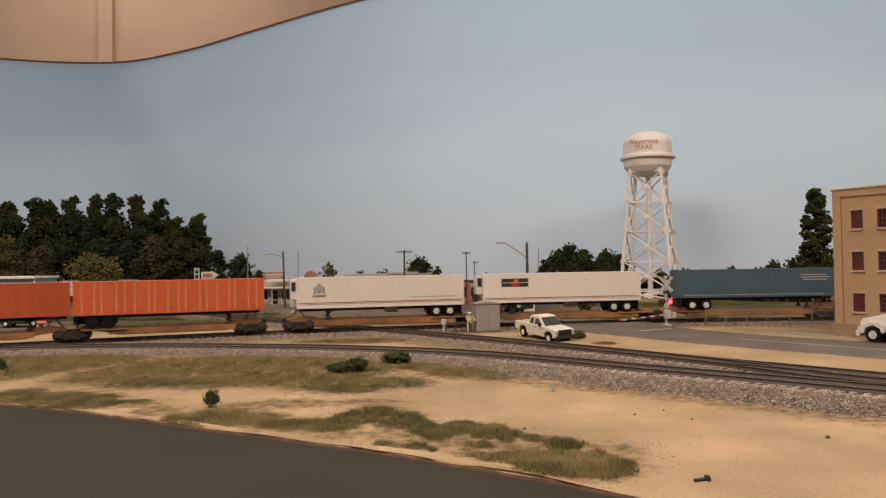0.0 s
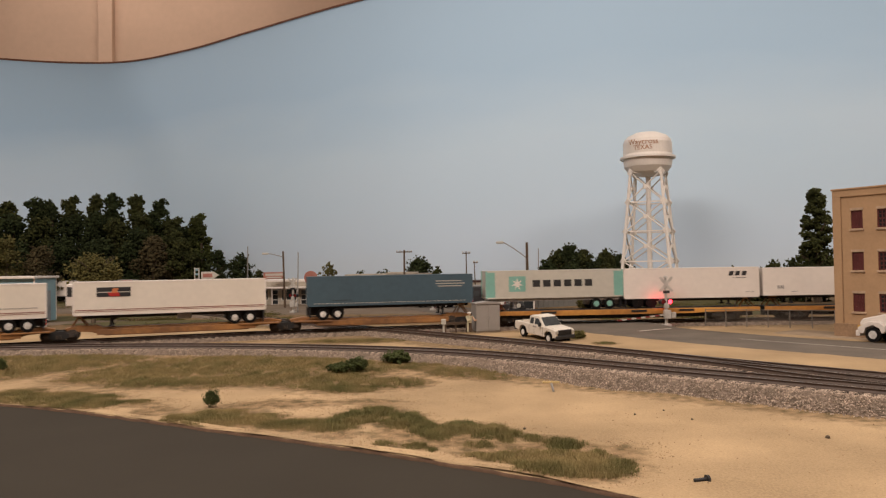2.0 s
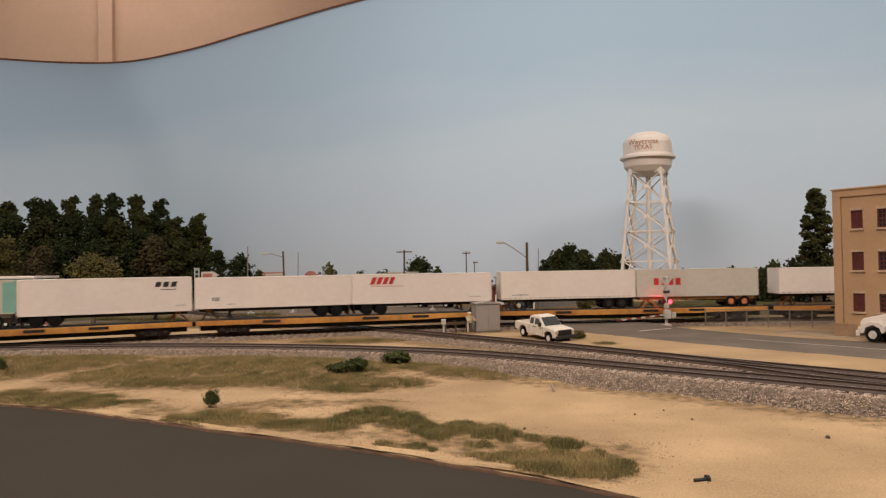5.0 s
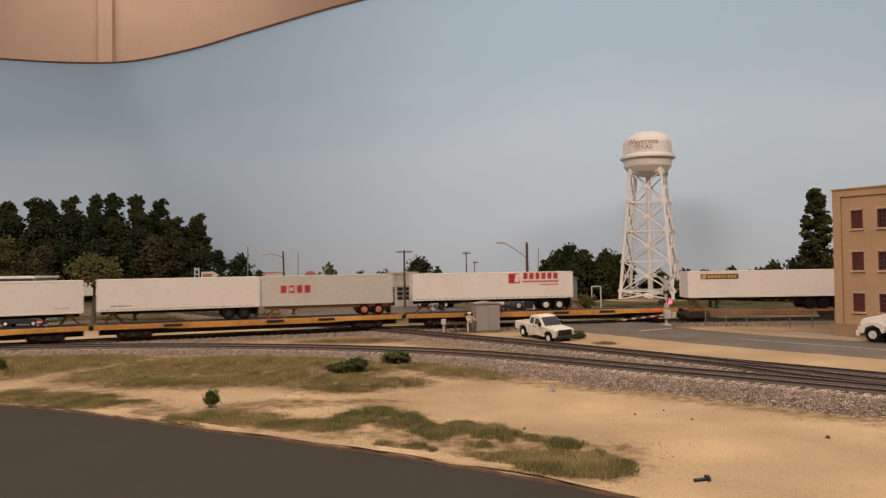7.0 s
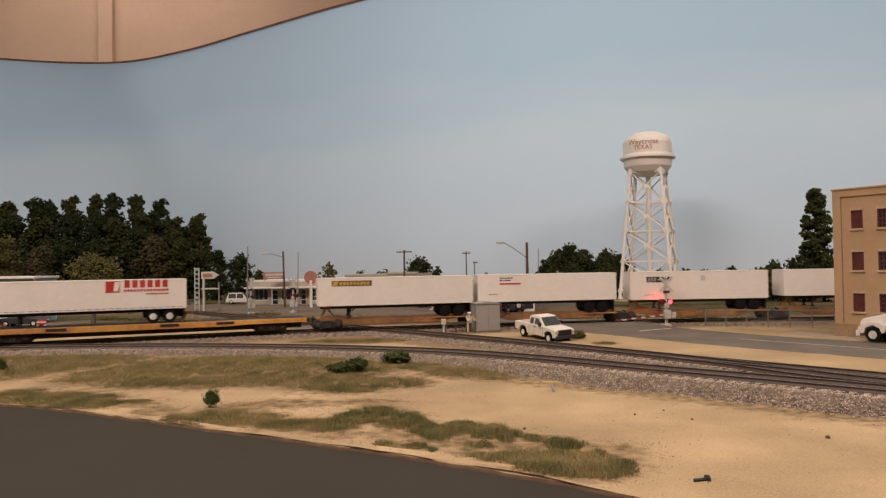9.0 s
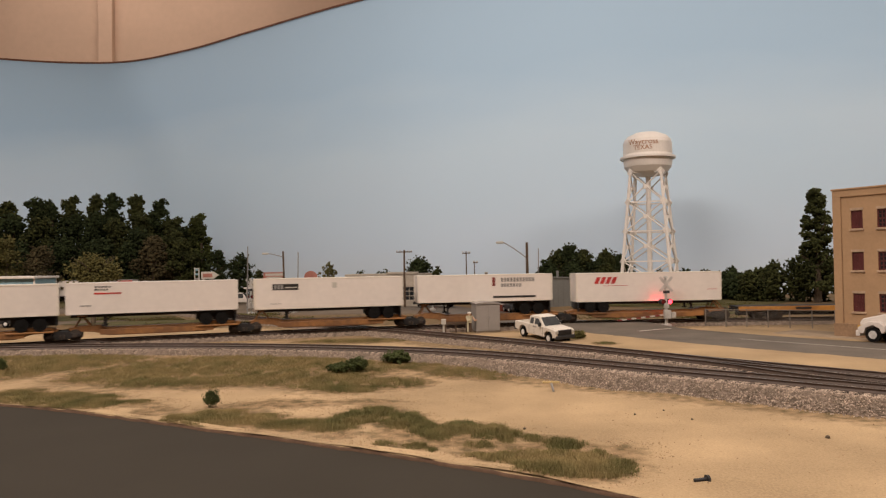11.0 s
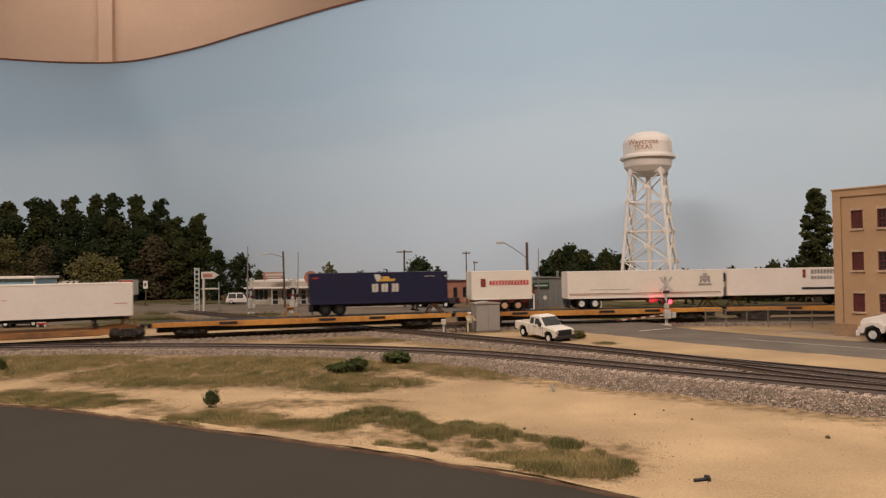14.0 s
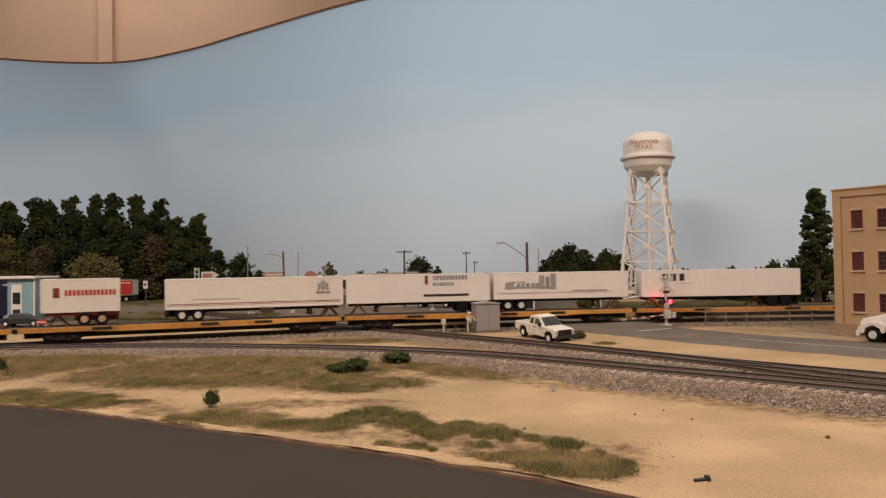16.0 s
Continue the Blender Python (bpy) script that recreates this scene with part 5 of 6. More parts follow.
def fence():
    a, b = Vector((23.2, 67.0, -0.5)), Vector((32.4, 62.6, -0.5))
    t = thing("chain_link_fence", "low grey chain-link fence beside the track", "fence", m87(0, 0, 0))
    n = 6
    H = 1.5
    for i in range(n + 1):
        p = a.lerp(b, i / n)
        part("post", bm_rod(p - Vector((0, 0, 0.1)), p + Vector((0, 0, H + 0.06)), 0.05, 0.05, 8), M["fence"], t)
    part("top_rail", bm_rod(a + Vector((0, 0, H)), b + Vector((0, 0, H)), 0.035, 0.035, 6), M["fence"], t)
    for i in range(n):
        p, q = a.lerp(b, i / n), a.lerp(b, (i + 1) / n)
        bm = bmesh.new()
        m = int((q - p).length / 0.22)
        for k in range(-6, m):
            for s in (0, 1):
                u0, u1 = k * 0.22, k * 0.22 + H * 0.9
                z0, z1 = (0.05, H - 0.05) if s else (H - 0.05, 0.05)
                Lp = (q - p).length
                e0, e1 = max(u0, 0), min(u1, Lp)
                if e1 <= e0:
                    continue
                f = lambda u: p.lerp(q, u / Lp) + Vector((0, 0, z0 + (z1 - z0) * (u - u0) / (u1 - u0)))
                bm_rod(f(e0), f(e1), 0.006, 0.006, 3, bm)
        part("wire_mesh", bm, M["fence"], t)


fence()

# ---- crossing signals ----


def crossing_signal(m, gate=0.0, lit=1, face=0.0):
    t = thing("crossing_signal", "silver railway crossing signal with crossbuck and lit red lamp", "crossing signal", m, group="crossing signals")
    part("base", bm_box(-0.35, -0.35, 0, 0.35, 0.35, 0.25, 0.03), M["signal_silver"], t)
    part("mast", bm_rod((0, 0, 0.2), (0, 0, 4.3), 0.14, 0.11, 12), M["signal_silver"], t)
    part("junction_box", bm_box(-0.22, -0.22, 1.65, 0.22, 0.02, 2.1, 0.03), M["signal_silver"], t)
    part("number_board", bm_box(-0.3, -0.16, 2.95, 0.3, -0.12, 3.2, 0.01), M["black"], t)
    for s in (-1, 1):
        b = bm_box(-0.85, -0.02, -0.12, 0.85, 0.02, 0.12, 0.01)
        bmesh.ops.transform(b, matrix=Matrix.Translation((0, -0.12 - 0.02 * s, 3.75)) @ Matrix.Rotation(s * math.radians(48), 4, "Y"), verts=b.verts)
        part("crossbuck_board", b, M["signal_silver"], t)
    part("bell", bm_lathe([(0.05, 4.28), (0.2, 4.3), (0.16, 4.46), (0.03, 4.5)], 14), M["signal_silver"], t)
    part("cross_arm", bm_box(-0.5, -0.05, 2.15, 0.5, 0.05, 2.25, 0.01), M["signal_silver"], t)
    for s in (-1, 1):
        h = part("lamp_hood", bm_rod((s * 0.31, 0.05, 2.2), (s * 0.31, -0.2, 2.2), 0.25, 0.25, 20), M["black"], t)
        part("lens", bm_rod((s * 0.31, -0.2, 2.2), (s * 0.31, -0.24, 2.2), 0.19, 0.15, 16), M["signal_red"] if s == lit else M["lens_off"], h)
        bk = part("lamp_hood", bm_rod((s * 0.31, 0.16, 2.2), (s * 0.31, 0.4, 2.2), 0.25, 0.25, 20), M["black"], t)
        part("lens", bm_rod((s * 0.31, 0.4, 2.2), (s * 0.31, 0.43, 2.2), 0.19, 0.15, 16), M["signal_rear"] if s == -lit else M["lens_off"], bk)
    part("gate_motor", bm_box(-0.3, -0.45, 0.75, 0.3, -0.1, 1.5, 0.04), M["signal_silver"], t)
    part("counterweight", bm_box(0.35, -0.4, 0.8, 0.75, -0.2, 1.3, 0.03), M["signal_silver"], t)
    if gate:
        n = 10
        for i in range(n):
            x0, x1 = -0.3 - gate * i / n, -0.3 - gate * (i + 1) / n
            part("gate_arm", bm_prism([(x0, 1.05 + 0.1 * x0), (x0, 1.17 + 0.1 * x0), (x1 - 0.1, 1.17 + 0.1 * x1), (x1 + 0.1, 1.05 + 0.1 * x1)], -0.36, -0.3), M["maroon" if i % 2 else "grey_light"], t)
    return t


crossing_signal(m87(19.6, 66.6, -0.45, rz=4), gate=4.2, lit=1)
crossing_signal(m87(-1.45, 96.5, -0.45, rz=0), lit=1)
crossing_signal(m87(-19.2, 96.2, -0.45, rz=-15), lit=0)
crossing_signal(m87(-24.1, 94.2, -0.45, rz=-15), lit=0)

# ---- poles ----


def pole(x, y, top, label, arm=0.0, r=0.14, z=-0.5, mtl="wood", lamp=None, lean=0.0):
    t = thing("street_lamp" if lamp else "utility_pole", label, "street lamp" if lamp else "pole", m87(x, y, z))
    part("post", bm_rod((0, 0, -0.1), (lean, 0, top - z), r * 1.15, r * 0.8, 10), M[mtl], t)
    if arm:
        part("cross_arm", bm_box(-arm / 2, -0.2, top - z - 0.35, arm / 2, -0.08, top - z - 0.2, 0.01), M["wood"], t)
        for k in (-0.45, -0.25, 0.25, 0.45):
            part("insulator", bm_rod((k * arm, -0.14, top - z - 0.2), (k * arm, -0.14, top - z), 0.05, 0.04, 8), M["grey_light"], t)
    if lamp:
        dx, dz, z0 = lamp
        pts = [Vector((dx * k, 0, z0 + dz * (0.75 * k + 0.25 * math.sin(k * math.pi / 2)))) for k in np.linspace(0, 1, 9)]
        last = pts[-1]
        part("arm", bm_tube(pts, 0.065), M["steel"], t)
        part("lamp_head", bm_box(min(last.x, last.x + math.copysign(0.9, dx)), -0.22, last.z - 0.16, max(last.x, last.x + math.copysign(0.9, dx)), 0.22, last.z + 0.12, 0.08), M["grey_light"], t)
    return t


pole(10.35, 93.0, 7.95, "dark wooden street lamp post with curved steel arm", lamp=(-2.9, 2.0, 6.5), r=0.19)
pole(-22.95, 109, 7.7, "slim wooden street lamp post with curved arm", lamp=(-2.3, 0.6, 7.3), r=0.15, lean=-0.2)
pole(-5.4, 104.5, 7.5, "wooden utility pole with one cross arm", arm=2.2, r=0.15)
pole(3.4, 111, 7.3, "thin wooden utility pole with short cross arm", arm=1.2, r=0.1)
pole(5.0, 117, 5.9, "distant thin utility pole with short arm", arm=0.7, r=0.08, lean=-0.2)
pole(6.9, 122, 4.1, "short distant utility pole", arm=0.5, r=0.08)
pole(-24.3, 93.2, 8.0, "tall pale slim steel pole beside the crossing", r=0.08, mtl="steel", lean=0.15)
pole(-18.9, 97.5, 7.3, "slim grey pole beside the crossing signal", r=0.07, mtl="steel", lean=0.15)
pole(12.3, 98, 7.3, "slim grey pole behind the station", r=0.07, mtl="steel", lean=0.1)

# ---- vehicles ----


def wheels(t, spots, r, w, hub):
    for x, y in spots:
        s = 1 if y > 0 else -1
        wh = part("wheel", bm_rod((x, y, r), (x, y - s * w, r), r, r, 20), M["rubber"], t)
        b = bm_rod((x, y - s * 0.05, r), (x, y + s * 0.02, r), r * 0.6, r * 0.55, 16)
        bm_rod((x, y + s * 0.02, r), (x, y + s * 0.05, r), r * 0.22, r * 0.18, 10, b)
        part("rim", b, hub, wh)


def taper(bm, z0, z1, k):
    """Draw the sides in towards the top."""
    for v in bm.verts:
        if v.co.z > z0:
            v.co.y *= 1 - k * min(1, (v.co.z - z0) / (z1 - z0))


def pickup(m, paint, label):
    """Extended-cab pickup, nose towards +x."""
    t = thing("pickup_truck", label, "pickup truck", m)
    side = [(0.0, 0.62), (0.0, 1.27), (2.1, 1.3), (4.3, 1.3), (5.6, 1.24), (5.92, 1.16), (5.98, 0.6), (5.58, 0.52), (5.52, 0.78), (5.28, 1.0), (4.72, 1.0), (4.46, 0.78), (4.4, 0.46), (1.82, 0.46), (1.76, 0.78), (1.5, 1.0), (0.96, 1.0), (0.7, 0.78), (0.64, 0.54)]
    for s in (-1, 1):
        part("body_side", bm_prism(side, s * 1.0, s * 0.74, 0.035), M[paint], t)
        part("wheel_arch", bm_box(0.62, min(s * 0.5, s * 0.73), 0.7, 1.84, max(s * 0.5, s * 0.73), 1.05, 0.04), M["black"], t)
    part("bed_floor", bm_box(0.05, -0.74, 0.66, 2.06, 0.74, 0.74), M[paint], t)
    part("tailgate", bm_box(0.0, -0.74, 0.64, 0.08, 0.74, 1.27, 0.02), M[paint], t)
    part("bulkhead", bm_box(2.06, -0.74, 0.64, 2.14, 0.74, 1.3), M[paint], t)
    part("floor_pan", bm_box(2.15, -0.74, 0.46, 4.4, 0.74, 0.95), M["black"], t)
    part("hood", bm_prism([(4.25, 1.05), (4.2, 1.36), (5.5, 1.29), (5.88, 1.2), (5.93, 0.95), (4.4, 0.9)], -0.76, 0.76, 0.04), M[paint], t)
    cab = bm_prism([(2.1, 1.24), (2.17, 1.98), (2.4, 2.07), (3.45, 2.06), (3.62, 2.0), (4.36, 1.26)], -0.97, 0.97, 0.045)
    taper(cab, 1.3, 2.06, 0.15)
    c = part("cab", cab, M[paint], t)
    ws = bm_prism([(4.33, 1.36), (3.66, 1.98), (3.71, 2.0), (4.4, 1.36)], -0.83, 0.83)
    taper(ws, 1.35, 2.06, 0.11)
    part("windscreen", ws, M["glass"], c)
    for s in (-1, 1):
        for o in ([(3.0, 1.37), (3.0, 1.88), (3.46, 1.88), (3.98, 1.4)], [(2.32, 1.37), (2.34, 1.86), (2.8, 1.88), (2.8, 1.37)]):
            g = bm_prism(o, s * 0.95, s * 0.992)
            taper(g, 1.3, 2.06, 0.15)
            part("side_window", g, M["glass"], c)
        part("mirror", bm_box(3.86, min(s * 0.98, s * 1.24), 1.28, 4.0, max(s * 0.98, s * 1.24), 1.62, 0.04), M["black"], t)
        part("headlight", bm_box(5.88, min(s * 0.66, s * 0.96), 0.9, 6.0, max(s * 0.66, s * 0.96), 1.14, 0.03), M["grey_light"], t)
        part("tail_light", bm_box(-0.02, min(s * 0.8, s * 0.97), 0.8, 0.02, max(s * 0.8, s * 0.97), 1.15, 0.01), M["red"], t)
        for x in (2.86, 3.08):
            part("door_handle", bm_box(x, s * 1.005 - 0.01, 1.12, x + 0.14, s * 1.005 + 0.015, 1.18), M["black"], t)
        for x in (2.2, 2.93, 4.18):
            part("door_seam", bm_box(x, s * 1.002 - 0.004, 0.52, x + 0.02, s * 1.002 + 0.004, 1.26), M["black"], t)
    gr = part("grille", bm_box(5.88, -0.66, 0.76, 6.04, 0.66, 1.2, 0.04), M["black"], t)
    for z in (0.86, 0.98, 1.1):
        part("grille_bar", bm_box(6.03, -0.6, z, 6.06, 0.6, z + 0.03), M["darksteel"], gr)
    part("front_bumper", bm_box(5.82, -0.98, 0.44, 6.1, 0.98, 0.74, 0.06), M["black"], t)
    part("rear_bumper", bm_box(-0.2, -0.96, 0.5, 0.02, 0.96, 0.68, 0.03), M["black"], t)
    wheels(t, [(x, s * 1.0) for x in (1.23, 5.0) for s in (-1, 1)], 0.43, 0.28, M["hubwhite"])
    return t


def at_heading(x, y, z, deg, L):
    """Pose with the vehicle's middle at x, y."""
    a = math.radians(deg)
    return m87(x - math.cos(a) * L / 2, y - math.sin(a) * L / 2, z, rz=deg)


bm = bm_lathe([(3.4, -0.03), (2.4, 0.08), (1.2, 0.17), (0.1, 0.2)], 28)
bmesh.ops.transform(bm, matrix=Matrix.Translation((8.6, 60.0, -0.55)) @ Matrix.Diagonal((1.0, 0.75, 1, 1)), verts=bm.verts)
tagged(link("mound", bm, M["sand"], smooth=True), "low sandy bank under the parked pickup", "ground", kind="structure")
pickup(m87(7.7, 58.3, -0.49, rx=5) @ m87(-7.7, -58.3, 0) @ at_heading(7.7, 58.3, 0, -62, 5.4) @ Matrix.Scale(0.89, 4), "cream", "cream white pickup truck parked on sand beside track")
pickup(at_heading(-1.0, 103, -0.42, 158, 6.0), "black", "dark pickup truck waiting at the crossing")


def car(m, paint, label, L=4.6, H=1.45, kind="car", name="car"):
    t = thing(name, label, "car", m)
    b = bm_prism([(0.0, 0.35), (0.0, 0.85), (0.5, 0.93), (L * 0.7, 0.93), (L - 0.15, 0.75), (L, 0.6), (L, 0.3)], -0.88, 0.88, 0.05)
    part("body", b, M[paint], t)
    r0 = 0.1 if kind == "suv" else 0.9
    cab = bm_prism([(r0, 0.88), (r0 + 0.3, H), (L * 0.52, H), (L * 0.7, 0.9)], -0.82, 0.82, 0.05)
    taper(cab, 0.9, H, 0.15)
    c = part("cabin", cab, M[paint], t)
    for s in (-1, 1):
        for a, bb in ((r0 + 0.3, L * 0.33), (L * 0.35, L * 0.56)):
            g = bm_prism([(a, 0.97), (a + 0.05, H - 0.1), (bb - 0.05, H - 0.1), (bb, 0.97)], s * 0.79, s * 0.85)
            taper(g, 0.9, H, 0.15)
            part("side_window", g, M["glass"], c)
        part("headlight", bm_box(L - 0.06, min(s * 0.5, s * 0.82), 0.55, L + 0.02, max(s * 0.5, s * 0.82), 0.7, 0.02), M["grey_light"], t)
    g = bm_prism([(L * 0.69, 0.96), (L * 0.535, H - 0.06), (L * 0.55, H - 0.04), (L * 0.715, 0.96)], -0.7, 0.7)
    part("windscreen", g, M["glass"], c)
    wheels(t, [(x, s * 0.88) for x in (0.85, L - 0.85) for s in (-1, 1)], 0.34, 0.2, M["hubwhite"])
    return t


car(at_heading(-32.6, 122, -0.42, 6, 4.9), "white", "white sport utility car parked by the store", L=4.9, H=1.8, kind="suv")
car(at_heading(-27.4, 121, -0.42, 3, 4.7), "maroon", "dark maroon car parked by the store")
car(at_heading(-44.2, 79.3, -0.42, 4, 4.5), "black", "black car parked before the blue shed", L=4.5, H=1.35)
car(at_heading(8.3, 90.2, -0.42, 100, 4.0), "black", "dark green jeep parked at the small brick station", L=4.0, H=1.75, kind="suv", name="jeep")
wh_ = thing("spare_wheel", "black spare wheel with white cover on the jeep", "wheel", m87(8.7, 88.25, 0.45, rz=0))
part("tyre", bm_rod((0, 0, 0), (0.03, -0.2, 0), 0.36, 0.36, 18), M["rubber"], wh_)
part("cover", bm_rod((0.03, -0.2, 0), (0.035, -0.23, 0), 0.27, 0.25, 18), M["grey_light"], wh_)


def black_van(m):
    t = thing("black_van", "tall black van with dark rear windows", "van", m)
    part("body", bm_box(-1.15, -2.2, 0.35, 1.15, 2.2, 2.85, 0.12), M["black"], t)
    for s in (-1, 1):
        part("rear_window", bm_box(min(s * 0.12, s * 0.95), -2.23, 1.6, max(s * 0.12, s * 0.95), -2.19, 2.3, 0.02), M["glass"], t)
        part("tail_light", bm_box(s * 1.0 - 0.08, -2.24, 0.9, s * 1.0 + 0.08, -2.19, 1.3, 0.01), M["red"], t)
    part("roof_rack", bm_box(-1.05, -2.0, 2.86, 1.3, 2.0, 3.0, 0.03), M["steel"], t)
    part("bumper", bm_box(-1.1, -2.35, 0.4, 1.1, -2.2, 0.6, 0.03), M["steel"], t)
    for x in (-1.0, 1.0):
        for y in (-1.4, 1.4):
            part("wheel", bm_rod((x - 0.14, y, 0.36), (x + 0.14, y, 0.36), 0.36, 0.36, 16), M["rubber"], t)


black_van(m87(5.1, 101, -0.45, rz=-8))


def semi_tractor(m):
    t = thing("truck_tractor", "white long-nose truck tractor on the road", "truck", m)
    hood = bm_prism([(6.9, 0.75), (6.95, 1.3), (6.75, 1.55), (4.9, 2.0), (4.8, 0.75)], -0.78, 0.78, 0.08)
    taper(hood, 1.1, 2.0, 0.12)
    part("hood", hood, M["white"], t)
    cab = bm_prism([(4.9, 0.8), (4.9, 1.95), (4.45, 2.75), (4.0, 3.0), (1.6, 3.4), (1.5, 0.8)], -1.1, 1.1, 0.08)
    part("cab", cab, M["white"], t)
    part("windscreen", bm_prism([(4.92, 2.05), (4.5, 2.72), (4.56, 2.74), (4.98, 2.05)], -0.95, 0.95), M["glass"], t)
    for s in (-1, 1):
        part("fender", bm_prism([(5.05, 0.75), (5.1, 1.1), (5.45, 1.38), (6.2, 1.38), (6.6, 1.15), (6.9, 0.95), (6.9, 0.55), (6.5, 0.55), (6.35, 0.95), (5.9, 1.15), (5.45, 0.95), (5.3, 0.6)], s * 0.76, s * 1.16, 0.04), M["white"], t)
        part("side_window", bm_prism([(3.9, 1.9), (3.9, 2.55), (4.35, 2.55), (4.75, 1.95)], s * 1.09, s * 1.12), M["glass"], t)
        part("step_tank", bm_rod((2.2, s * 0.95, 0.7), (3.9, s * 0.95, 0.7), 0.32, 0.32, 14), M["steel"], t)
        part("headlight", bm_box(6.75, s * 0.95 - 0.15, 0.95, 6.93, s * 0.95 + 0.15, 1.1, 0.02), M["gold"], t)
        part("mirror", bm_box(4.45, min(s * 1.12, s * 1.35), 1.9, 4.55, max(s * 1.12, s * 1.35), 2.5, 0.02), M["steel"], t)
    part("bumper", bm_box(6.75, -1.15, 0.35, 7.05, 1.15, 0.75, 0.06), M["white"], t)
    part("frame_rail", bm_box(-1.5, -0.45, 0.6, 5.0, 0.45, 0.85), M["darksteel"], t)
    wheels(t, [(x, s * 1.12) for x in (5.9, 0.4, -0.9) for s in (-1, 1)], 0.5, 0.3, M["hubwhite"])
    return t


semi_tractor(m87(33.2, 46.9, -0.4, rz=123))

# parked road trailer far left
pt = trailer("parked_trailer", "white road trailer with red tail parked by trees", "trailer", 14.6, 3.6, 0.75, -0.45, "white", "r", hub="hubwhite", shapes=[(11.8, 0.85, 2.75, 2.6, 1, 0, "red"), (12.0, 2.9, 2.2, 0.2, 8, 0, "white"), (7.6, 1.9, 1.0, 1.0, 1, 0, "maroon"), (9.0, 2.0, 2.2, 0.35, 6, 0.1, "red")])
pt.matrix_basis = m87(-71.8, 140, 0)
del pt["group"]

# ---- small buildings of the town ----
M["brickpink"] = mat("pink_brick", (0.42, 0.2, 0.14), 0.9, size=0.8, var=0.15)
M["faded_red"] = mat("faded_red_sign", (0.42, 0.17, 0.13), 0.7, size=1)
M["gold_pale"] = mat("pale_yellow_plastic", (0.6, 0.45, 0.2), 0.5, size=0.5)


def blue_shed():
    t = thing("blue_shed", "pale blue metal shed with white trim and roof edge", "shed", m87(-46.1, 85.0, -0.5))
    D = 4.7
    part("front_wall", bm_box(-17, 0, 0, 0, 0.2, 5.1), M["blue_wall"], t)
    part("back_wall", bm_box(-17, D - 0.2, 0, 0, D, 5.0), M["blue_wall"], t)
    part("end_wall", bm_box(-0.2, 0.2, 0, 0.0, D - 0.2, 5.0), M["blue_wall"], t)
    part("end_wall", bm_box(-17, 0.2, 0, -16.8, D - 0.2, 5.0), M["blue_wall"], t)
    part("roof", bm_prism([(-17.3, 5.1), (-17.3, 5.4), (0.25, 5.3), (0.25, 5.05)], -0.4, D + 0.3, 0.03), M["white"], t)
    for y in (0.0, D):
        part("corner_trim", bm_box(-0.12, y - 0.06, 0, 0.05, y + 0.06, 5.05), M["white"], t)
    for x in (-2.0, -4.4, -8.0):
        p = part("window_panel", bm_box(x - 0.6, -0.07, 0.1, x + 0.6, -0.005, 4.4), M["white"], t)
        for z in (0.3, 2.2):
            part("pane", bm_box(x - 0.42, -0.1, z, x + 0.42, -0.06, z + 1.3), M["pane"], p)
    part("door", bm_box(-0.01, 1.3, 0, 0.05, 3.4, 3.6, 0.02), M["grey_blue"], t)
    for x in np.arange(-16.5, -0.3, 0.6):
        part("wall_rib", bm_box(x - 0.03, -0.03, 0, x + 0.03, -0.001, 5.05), M["blue_wall"], t)


M["grey_blue"] = mat("grey_blue_door", (0.3, 0.32, 0.34), 0.6, size=1)
blue_shed()


